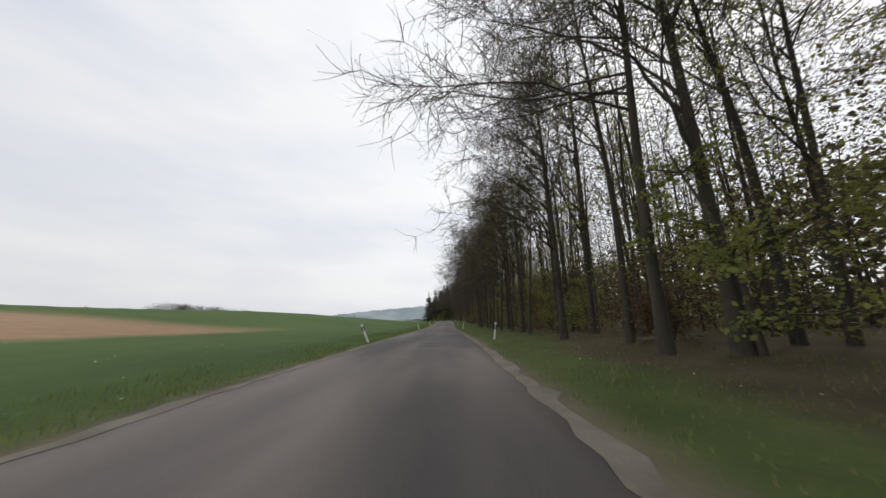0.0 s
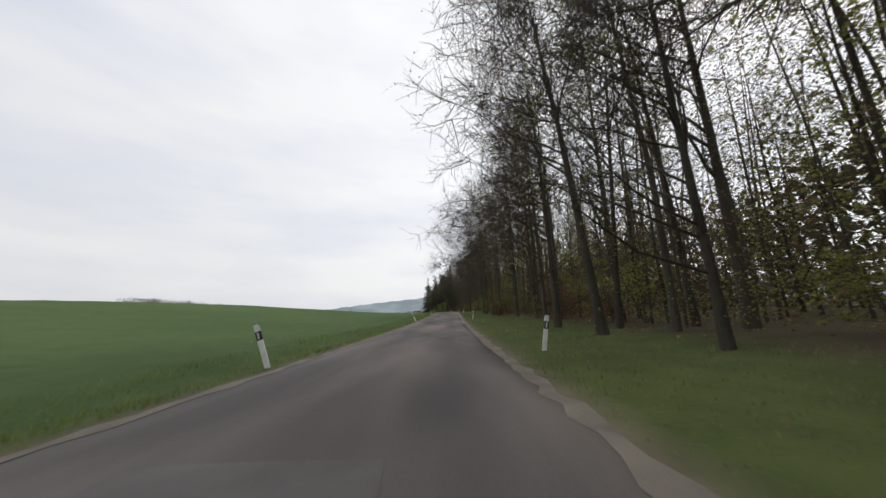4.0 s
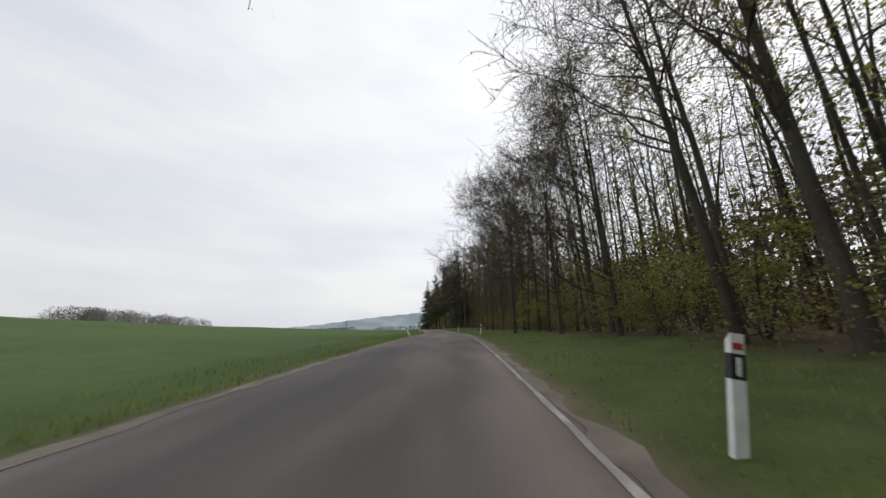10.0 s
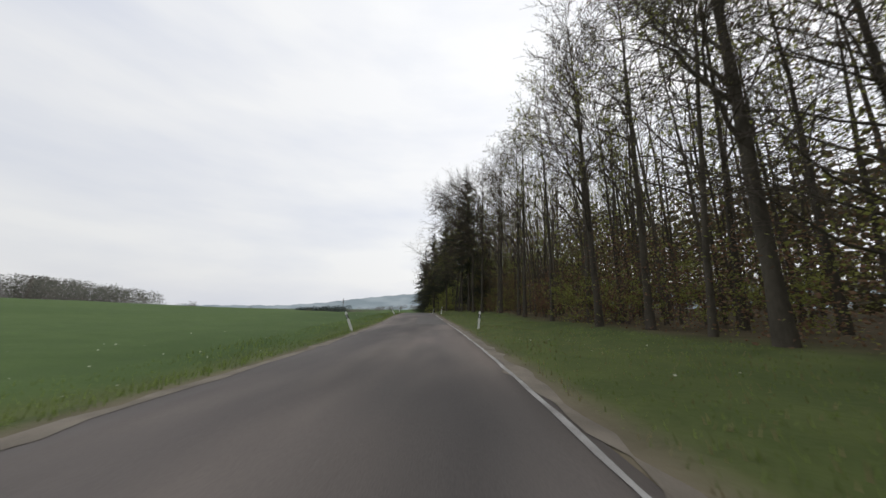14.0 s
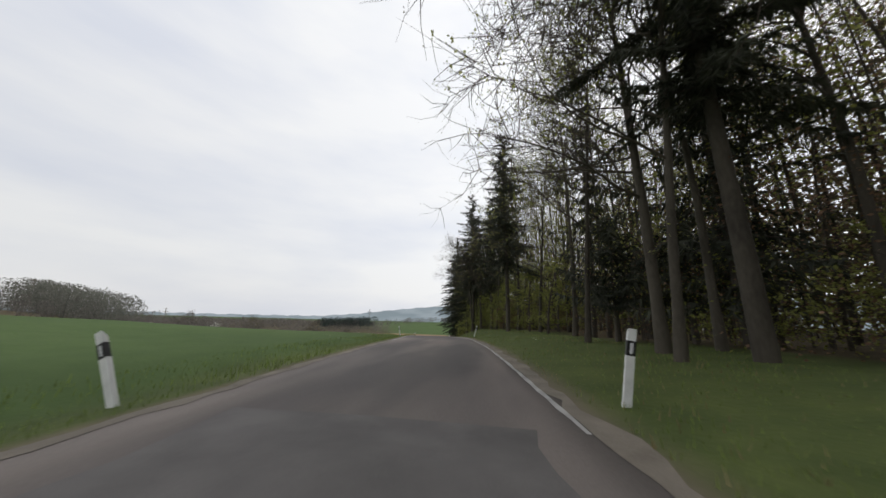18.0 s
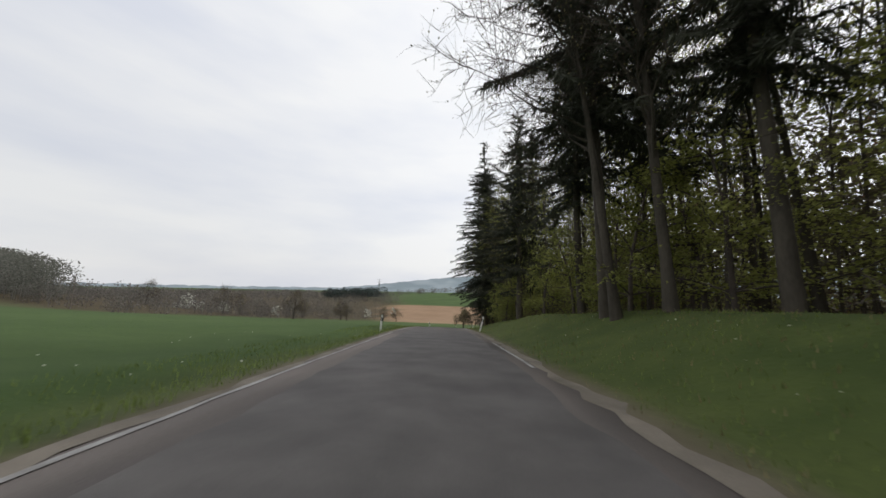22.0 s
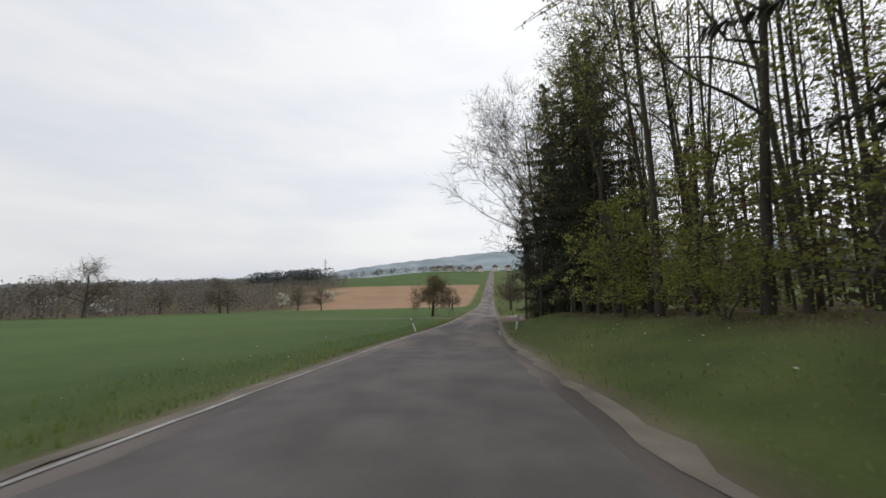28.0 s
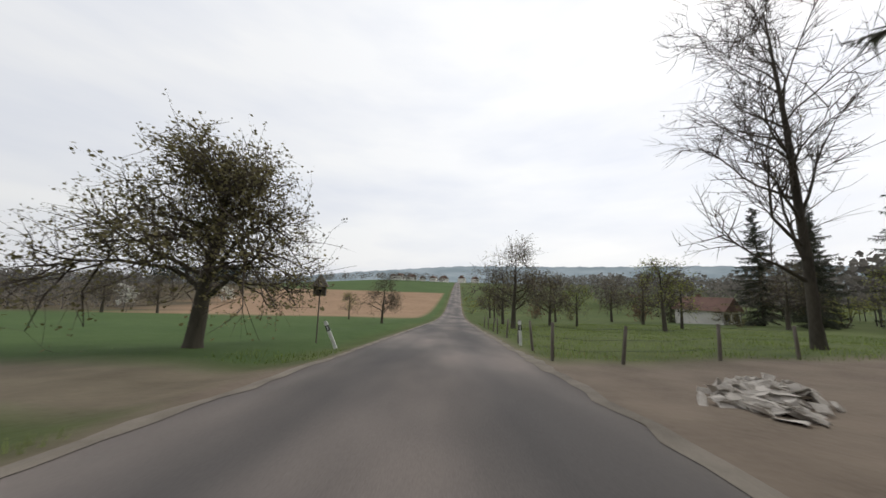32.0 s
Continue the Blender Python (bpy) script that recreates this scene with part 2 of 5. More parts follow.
def grid_mesh(name, xs, ys, zs, mat, uv=None):
    """A sheet from 2-D arrays of places."""
    ny, nx = xs.shape
    me = bpy.data.meshes.new(name)
    verts = np.stack([xs, ys, zs], -1).reshape(-1, 3)
    i = np.arange(ny - 1)[:, None] * nx + np.arange(nx - 1)[None, :]
    quads = np.stack([i, i + 1, i + nx + 1, i + nx], -1).reshape(-1, 4)
    me.from_pydata(verts.tolist(), [], quads.tolist())
    me.polygons.foreach_set("use_smooth", [True] * len(me.polygons))
    me.materials.append(mat)
    return me


def ground_material():
    """Field, verge, wood floor, ploughed and dirt ground, told apart by place along and across the road."""
    m = bpy.data.materials.new("ground_cover")
    m.use_nodes = True
    n, l = m.node_tree.nodes, m.node_tree.links
    p = n["Principled BSDF"]
    p.inputs["Roughness"].default_value = 0.95
    p.inputs["Specular IOR Level"].default_value = 0.15

    def noise_at(scale, detail=5.0):
        t = n.new("ShaderNodeTexNoise")
        t.inputs["Scale"].default_value, t.inputs["Detail"].default_value = scale, detail
        l.new(tc.outputs["Object"], t.inputs["Vector"])
        return t.outputs["Fac"]

    def ramp2(fac, a, b, lo=0.35, hi=0.65):
        r = n.new("ShaderNodeValToRGB")
        r.color_ramp.elements[0].position, r.color_ramp.elements[0].color = lo, (*a, 1)
        r.color_ramp.elements[1].position, r.color_ramp.elements[1].color = hi, (*b, 1)
        l.new(fac, r.inputs["Fac"])
        return r.outputs["Color"]

    def mixed(fac, a, b):
        x = n.new("ShaderNodeMix")
        x.data_type = "RGBA"
        l.new(fac, x.inputs["Factor"])
        l.new(a, x.inputs["A"])
        l.new(b, x.inputs["B"])
        return x.outputs["Result"]

    tc = n.new("ShaderNodeTexCoord")
    broad, mid, fine = noise_at(0.06), noise_at(0.9), noise_at(9.0)
    field = mixed(fine, ramp2(broad, (0.044, 0.078, 0.021), (0.072, 0.112, 0.034)), ramp2(mid, (0.052, 0.088, 0.025), (0.076, 0.118, 0.037)))
    grass = mixed(fine, ramp2(mid, (0.048, 0.074, 0.020), (0.094, 0.122, 0.034)), ramp2(broad, (0.052, 0.074, 0.022), (0.098, 0.114, 0.040)))
    litter = mixed(fine, ramp2(mid, (0.060, 0.042, 0.028), (0.115, 0.082, 0.055)), ramp2(broad, (0.050, 0.050, 0.022), (0.090, 0.075, 0.040)))
    plough = mixed(fine, ramp2(mid, (0.21, 0.135, 0.080), (0.30, 0.20, 0.125)), ramp2(broad, (0.24, 0.155, 0.095), (0.33, 0.22, 0.14)))
    dirt = mixed(fine, ramp2(mid, (0.115, 0.090, 0.068), (0.215, 0.172, 0.132)), ramp2(broad, (0.130, 0.102, 0.078), (0.200, 0.162, 0.125)))
    col = field
    for layer, colour in (("grass", grass), ("litter", litter), ("plough", plough), ("dirt", dirt)):
        a = n.new("ShaderNodeAttribute")
        a.attribute_name = layer
        col = mixed(a.outputs["Fac"], col, colour)
    l.new(col, p.inputs["Base Color"])
    b = n.new("ShaderNodeBump")
    b.inputs["Strength"].default_value, b.inputs["Distance"].default_value = 0.6, 0.05
    l.new(fine, b.inputs["Height"])
    l.new(b.outputs["Normal"], p.inputs["Normal"])
    return m


def spread(vals):
    return np.array(sorted(set(round(v, 3) for v in vals)))


def cover(d, y):
    """Shares of verge grass, wood floor, ploughed earth and dirt at places across and along the road."""
    edge = 0.5 * np.sin(y * 0.37) + 0.35 * np.sin(y * 0.93 + 1)
    verge_l = 1 - ease(-d, 3.9 + 0.3 * edge, 5.2 + 0.4 * edge)
    rim = np.interp(y, [-20, 8, 22, 55, 65, 92, 110, 150, 200, 240, 260, 285, 340], [3.9, 4.2, 6.4, 7.4, 8.8, 6.6, 7.6, 9.0, 9.6, 8.4, 7.0, 5.8, 6.0])
    wood = ease(d, rim + 0.3 + 0.6 * edge, rim + 2.2 + 0.8 * edge) * (1 - ease(y, 335, 342))
    grass = np.clip(verge_l + (d > 0), 0, 1)
    worn = (1 - ease(np.abs(d), HALF + 0.1, HALF + 0.5 + 0.25 * edge + 0.25 * (d > 0))) * 0.8
    track = ease(y + 0.12 * (d + 2.5), 344.6, 345.6) * (1 - ease(y, 348.4 + 0.1 * edge, 349.4)) * (d < -2) * (1 - ease(-d, 60, 70)) * 0.85
    yard = ease(y, 330.5 + 0.25 * d, 333 + 0.25 * d) * (1 - ease(y, 349 + 0.12 * d + 0.6 * edge, 350.4 + 0.12 * d + 0.6 * edge)) * ease(d, 2.5, 3.2) * (1 - ease(d, 20, 26))
    field_b = ease(-d, 6, 8) * ease(y - 0.10 * d, 404, 408) * (1 - ease(y, 520, 524)) * (1 - ease(-d - 0.43 * (y - 405), 62, 66))
    strip = ease(y, -30, -5) * (1 - ease(y, 26, 44)) * ease(-d, 17, 20) * (1 - ease(-d, 46, 52))
    x = lane_x(y) + d
    turn, far = np.degrees(np.arctan2(-(x + 14), y - 326)), np.hypot(x + 14, y - 326)
    wood = np.clip(wood + ease(turn, 22, 27) * ease(far, 95, 115) * (1 - ease(turn, 95, 110)) * (d < 0) * (1 - ease(far, 1500, 1800)), 0, 1)
    return grass, wood, np.clip(field_b + strip, 0, 1), np.clip(worn + track + yard, 0, 1)


def build_ground():
    ys = spread(list(np.arange(-24, 400, 1.0)) + list(np.arange(400, 640, 8)) + list(np.arange(640, 4000, 120)) + list(np.arange(-4000, -60, 200)) + [-60, -40, 4000])
    near = [0, 1.2, 2.2, 2.45, 2.6, 2.8, 3.1, 3.5, 4, 4.5, 5, 5.6, 6.3, 7, 8, 9, 10.5, 12, 14, 17, 20, 24, 28, 34, 40, 50, 60, 72, 85, 100, 120, 145, 175, 210, 260, 320, 400, 520, 700, 1000, 1500, 2200, 3200, 4200]
    ds = np.array(sorted(set([-v for v in near] + near)))
    d, y = np.meshgrid(ds, ys)
    x = lane_x(y) + d
    me = grid_mesh("ground", x, y, land(x, y), ground_material())
    for name, vals in zip(("grass", "litter", "plough", "dirt"), cover(d, y)):
        me.attributes.new(name, "FLOAT", "POINT").data.foreach_set("value", np.asarray(vals, float).ravel())
    tagged(new("ground", me), "green fields, grass verge and leaf-strewn wood floor", "ground", kind="structure")


def road_material():
    m = material("worn_asphalt", (0.112, 0.104, 0.098), (0.182, 0.168, 0.158), scale=0.5, fine=90, rough=0.85, bump=0.35, mapping=(1, 0.22, 1), dist=0.01)
    n, l = m.node_tree.nodes, m.node_tree.links
    p = n["Principled BSDF"]
    base = p.inputs["Base Color"].links[0].from_socket
    tc = n.new("ShaderNodeTexCoord")
    mp = n.new("ShaderNodeMapping")
    mp.inputs["Scale"].default_value = (0.35, 0.09, 1)
    patch = n.new("ShaderNodeTexNoise")
    patch.inputs["Scale"].default_value, patch.inputs["Detail"].default_value = 1.0, 3.0
    r = n.new("ShaderNodeValToRGB")
    r.color_ramp.elements[0].position, r.color_ramp.elements[0].color = 0.40, (0.66, 0.65, 0.65, 1)
    r.color_ramp.elements[1].position, r.color_ramp.elements[1].color = 0.60, (1.14, 1.08, 1.04, 1)
    mul = n.new("ShaderNodeMix")
    mul.data_type, mul.blend_type = "RGBA", "MULTIPLY"
    mul.inputs["Factor"].default_value = 1.0
    l.new(tc.outputs["Object"], mp.inputs["Vector"])
    l.new(mp.outputs["Vector"], patch.inputs["Vector"])
    l.new(patch.outputs["Fac"], r.inputs["Fac"])
    l.new(base, mul.inputs["A"])
    l.new(r.outputs["Color"], mul.inputs["B"])
    track, wear, worn, out = n.new("ShaderNodeAttribute"), n.new("ShaderNodeMath"), n.new("ShaderNodeValToRGB"), n.new("ShaderNodeMix")
    track.attribute_name = "track"
    wear.operation = "MULTIPLY"
    l.new(track.outputs["Fac"], wear.inputs[0])
    l.new(patch.outputs["Fac"], wear.inputs[1])
    worn.color_ramp.elements[0].position, worn.color_ramp.elements[0].color = 0.05, (0.84, 0.84, 0.85, 1)
    worn.color_ramp.elements[1].position, worn.color_ramp.elements[1].color = 0.50, (1.16, 1.13, 1.10, 1)
    out.data_type, out.blend_type = "RGBA", "MULTIPLY"
    out.inputs["Factor"].default_value = 1.0
    l.new(wear.outputs[0], worn.inputs["Fac"])
    l.new(mul.outputs["Result"], out.inputs["A"])
    l.new(worn.outputs["Color"], out.inputs["B"])
    l.new(out.outputs["Result"], p.inputs["Base Color"])
    return m


def build_road():
    ys = np.concatenate([np.arange(-60, 420, 1.0), np.arange(420, 801, 10)])
    rng = np.random.default_rng(4)
    wl_, wr = smooth(rng.normal(0, 0.09, len(ys)), 4), smooth(rng.normal(0, 0.09, len(ys)), 4)
    cols = np.array([-1.0, -0.995, -0.8, -0.6, -0.45, -0.3, -0.12, -0.03, 0.03, 0.12, 0.3, 0.45, 0.6, 0.8, 0.995, 1.0])
    d = np.where(cols[None, :] < 0, cols[None, :] * (HALF + wl_[:, None]), cols[None, :] * (HALF + wr[:, None]))
    x, y = lane_x(ys)[:, None] + d, np.repeat(ys[:, None], len(cols), 1)
    crown = 0.03 * (1 - np.abs(cols)) - np.where(np.abs(cols) > 0.999, 0.09, 0)
    z = road_z(ys)[:, None] + crown[None, :]
    me = grid_mesh("road", x, y, z, road_material())
    me.attributes.new("track", "FLOAT", "POINT").data.foreach_set("value", np.repeat(np.interp(np.abs(cols), [0, 0.12, 0.45, 0.8, 1.0], [0.75, 0.85, 0.1, 0.7, 1.0])[None, :], len(ys), 0).ravel())
    tagged(new("road", me), "narrow worn grey asphalt country road", "road", kind="structure")


build_ground()
build_road()

# ---------- building helpers ----------
def fill_mesh(me, verts, faces):
    """Vertices and faces into an empty mesh; faces: single ones and arrays of alike ones."""
    blocks, single = [], {}
    for f in faces:
        if isinstance(f, tuple):
            single.setdefault(len(f), []).append(f)
        else:
            blocks.append(f)
    blocks += [np.array(some) for some in single.values()]
    sizes = np.concatenate([np.full(len(b), b.shape[1]) for b in blocks])
    loops = np.concatenate([b.ravel() for b in blocks])
    me.vertices.add(len(verts))
    me.vertices.foreach_set("co", np.asarray(verts, np.float32).ravel())
    me.loops.add(len(loops))
    me.loops.foreach_set("vertex_index", loops.astype(np.int32))
    me.polygons.add(len(sizes))
    me.polygons.foreach_set("loop_start", np.concatenate([[0], np.cumsum(sizes)[:-1]]).astype(np.int32))
    me.update(calc_edges=True)


class Shape:
    """Collects tubes and leaves, then makes one mesh."""

    def __init__(self):
        self.v, self.f, self.n = [], [], 0

    def tube(self, pts, radii, sides=5):
        pts = np.asarray(pts, float)
        tang = np.gradient(pts, axis=0)
        tang /= np.linalg.norm(tang, axis=1)[:, None] + 1e-9
        ref = np.where(np.abs(tang[:, 2:3]) < 0.9, np.array([[0.0, 0, 1]]), np.array([[1.0, 0, 0]]))
        u = np.cross(tang, ref)
        u /= np.linalg.norm(u, axis=1)[:, None] + 1e-9
        w = np.cross(tang, u)
        a = np.arange(sides) * 2 * math.pi / sides
        ring = pts[:, None, :] + np.asarray(radii)[:, None, None] * (np.cos(a)[None, :, None] * u[:, None, :] + np.sin(a)[None, :, None] * w[:, None, :])
        self.v.append(ring.reshape(-1, 3))
        for i in range(len(pts) - 1):
            for k in range(sides):
                k2 = (k + 1) % sides
                b = self.n + i * sides
                self.f.append((b + k, b + k2, b + sides + k2, b + sides + k))
        self.n += len(pts) * sides

    def ribbon(self, pts, width, rng):
        """A thin twig: a narrow strip turned at random."""
        pts = np.asarray(pts, float)
        side = np.cross(pts[-1] - pts[0], rng.normal(size=3))
        side *= 1.0 / (np.linalg.norm(side) + 1e-9)
        w = np.asarray(width)[:, None] * side
        self.v.append(np.stack([pts - w, pts + w], 1).reshape(-1, 3))
        for i in range(len(pts) - 1):
            b = self.n + 2 * i
            self.f.append((b, b + 1, b + 3, b + 2))
        self.n += 2 * len(pts)

    def faces(self, corners):
        """corners: n x k x 3, one face of k corners each."""
        corners = np.asarray(corners, float)
        if not len(corners):
            return
        n, k = corners.shape[:2]
        self.v.append(corners.reshape(-1, 3))
        self.f.append(self.n + np.arange(n * k).reshape(n, k))
        self.n += n * k

    def mesh(self, name, mat, soft=True):
        me = bpy.data.meshes.new(name)
        if self.v:
            fill_mesh(me, np.concatenate(self.v), self.f)
        if soft:
            me.polygons.foreach_set("use_smooth", [True] * len(me.polygons))
        me.materials.append(mat)
        return me


def leaf_quads(rng, centres, size, flat=0.0):
    """A small bent-free rhombus at each place, turned at random."""
    c = np.asarray(centres, float)
    n = len(c)
    a = rng.normal(size=(n, 3))
    a[:, 2] *= 1 - flat
    a /= np.linalg.norm(a, axis=1)[:, None]
    b = np.cross(a, rng.normal(size=(n, 3)))
    b /= np.linalg.norm(b, axis=1)[:, None] + 1e-9
    s = size * rng.uniform(0.6, 1.4, (n, 1))
    return np.stack([c - a * s, c + b * s * 0.75, c + a * s, c - b * s * 0.75], 1)


def grow(rng, start, way, length, segs, wander, up=0.0):
    """A wandering line of points from start."""
    pts, d = [np.array(start, float)], np.array(way, float)
    for _ in range(segs):
        d = d + rng.normal(0, wander, 3) + np.array([0, 0, up])
        d /= np.linalg.norm(d)
        pts.append(pts[-1] + d * length / segs)
    return np.array(pts)


def sideways(rng, way, angle):
    """A direction that leaves way at the angle."""
    p = np.cross(way, rng.normal(size=3))
    p /= np.linalg.norm(p) + 1e-9
    return way * math.cos(angle) + p * math.sin(angle)


def broadleaf(seed, h, r0, clear, reach, limbs=14, subs=5, twigs=5, lean=(0, 0), pull=(0, 0), leaves=0, leaf=SPRING, leaf_size=0.09, wander=0.05, low=0, rise=(0.35, 0.95), sag=0.0, taper=0.86, fork=0.35, inner=0.2):
    """Meshes of a broadleaved tree: trunk with its limbs, a crown of twigs and, if any, young leaves. pull: the side to which the crown reaches. low: thin shoots on
    the stem. sag: how far twigs and the ends of limbs hang."""
    rng = np.random.default_rng(seed)
    trunk, thin, crown = Shape(), Shape(), Shape()
    n = 11 if subs > 4 else 10
    base = grow(rng, (0, 0, -0.3), (lean[0], lean[1], 1), h * 0.93, n, wander * 0.42, 0.0)
    base[:, :2] += (np.array([lean]) * h * np.linspace(0, 1, n + 1)[:, None] - base[:, :2]) * 0.55
    rad = r0 * (1 - np.linspace(0, 1, n + 1) ** 1.1 * taper)
    rad[0] *= 1.35
    trunk.tube(base if subs > 4 else base[::2], rad if subs > 4 else rad[::2], 9 if subs > 4 else 6)
    tips = []
    for i in range(limbs):
        u = clear + (0.97 - clear) * ((i + rng.uniform(0, 0.8)) / limbs) ** 0.9
        k = min(int(u * n), n - 1)
        f = u * n - k
        p = base[k] * (1 - f) + base[k + 1] * f
        az = i * 2.4 + rng.uniform(-0.6, 0.6) if i % 2 or not any(pull) else rng.normal(math.atan2(pull[1], pull[0] + 1e-6), 0.7)
        up = rng.uniform(*rise) + 0.5 * (u - clear)
        way = np.array([math.cos(az) + pull[0], math.sin(az) + pull[1], up * 1.1])
        way /= np.linalg.norm(way)
        size = reach * (1.05 - 0.5 * (u - clear) / (1 - clear)) * rng.uniform(0.7, 1.0)
        r = max(fork * np.interp(u, np.linspace(0, 1, n + 1), rad), 0.022)
        limb = grow(rng, p, way, size, 6, wander * 3.2, 0.05)
        limb[:, 2] -= sag * size * np.linspace(0, 1, 7) ** 2.5 * 0.5
        if subs > 4:
            trunk.tube(limb, r * np.linspace(1, 0.12, 7), 5)
        else:
            trunk.tube(limb[::2], r * np.linspace(1, 0.12, 4), 4)
        for j in range(subs):
            q = rng.uniform(inner, 1.0)
            at = limb[min(int(q * 6), 5)]
            at = at + (limb[min(int(q * 6) + 1, 6)] - at) * rng.uniform()
            way2 = sideways(rng, (limb[-1] - limb[0]) / size, rng.uniform(0.35, 1.0 + sag))
            len2 = min(size * rng.uniform(0.25, 0.55), rng.uniform(1.6, 3.0))
            sub = grow(rng, at, way2, len2, 4, 0.2 + 0.15 * sag, 0.05 - 0.08 * sag)
            sub[1], sub[3] = (sub[0] + sub[2]) / 2, (sub[2] + sub[4]) / 2
            if subs > 4:
                thin.tube(sub[::2], max(r * 0.36, 0.012) * np.linspace(1, 0.35, 3), 3)
            else:
                thin.ribbon(sub[::2], max(r * 0.36, 0.014) * np.linspace(1, 0.35, 3), rng)
            for _ in range(twigs):
                q2 = rng.integers(1, 5)
                way3 = sideways(rng, way2, rng.uniform(0.3, 1.1 + sag))
                tw = grow(rng, sub[q2], way3, len2 * rng.uniform(0.25, 0.6) + 0.25, 2, 0.25, 0.05 - 0.1 * sag)
                thin.ribbon(tw, np.array([0.013, 0.009, 0.005]) * (0.6 + h / 40), rng)
                tips.append(tw[1:])
    for _ in range(low):
        p = base[rng.integers(1, 7)]
        az = rng.uniform(0, 2 * math.pi)
        tw = grow(rng, p, (math.cos(az), math.sin(az), 0.2), rng.uniform(0.8, 2.2), 3, 0.25, 0.0)
        thin.ribbon(tw, (0.014, 0.011, 0.008, 0.004), rng)
        tips.append(tw[1:])
    if leaves:
        pts = np.concatenate(tips)
        pick = pts[rng.integers(0, len(pts), leaves)] + rng.normal(0, 0.07, (leaves, 3))
        crown.faces(leaf_quads(rng, pick, leaf_size, 0.4))
    made = {"trunk": trunk.mesh("trunk", BARK), "crown": thin.mesh("crown", TWIG)}
    if leaves:
        made["foliage"] = crown.mesh("foliage", leaf, False)
    return made


def sapling(seed, h, leaves, leaf, stems=1, leaf_size=0.085, spread_=0.5):
    """Meshes of an undergrowth shrub or young tree, leafy nearly down to the ground."""
    rng = np.random.default_rng(seed)
    wood, crown, tips = Shape(), Shape(), []
    for s in range(stems):
        az = rng.uniform(0, 6.28)
        lean = 0.0 if stems == 1 else rng.uniform(0.1, 0.45)
        stem = grow(rng, (0, 0, -0.2), (lean * math.cos(az), lean * math.sin(az), 1), h * rng.uniform(0.75, 1.0), 7, 0.07, 0.02)
        r = 0.012 * h / max(1, stems ** 0.5) + 0.01
        wood.tube(stem, r * np.linspace(1, 0.2, 8), 5)
        for _ in range(int(16 / stems ** 0.5)):
            k = rng.integers(1, 7)
            a2 = rng.uniform(0, 6.28)
            br = grow(rng, stem[k], (math.cos(a2), math.sin(a2), 0.3), h * spread_ * rng.uniform(0.25, 0.6) * (1.15 - k / 8), 4, 0.18, 0.0)
            wood.tube(br, r * 0.4 * np.linspace(1, 0.3, 5), 3)
            tips.append(br[1:])
            for _ in range(3):
                tw = grow(rng, br[rng.integers(1, 5)], rng.normal(size=3) + (0, 0, 0.2), h * 0.09, 2, 0.2)
                wood.ribbon(tw, (0.008, 0.006, 0.004), rng)
                tips.append(tw[1:])
    pts = np.concatenate(tips)
    pick = pts[rng.integers(0, len(pts), leaves)] + rng.normal(0, 0.13, (leaves, 3)) * (1, 1, 0.6)
    crown.faces(leaf_quads(rng, pick, leaf_size, 0.5))
    return {"stem": wood.mesh("stem", TWIG), "foliage": crown.mesh("foliage", leaf, False)}


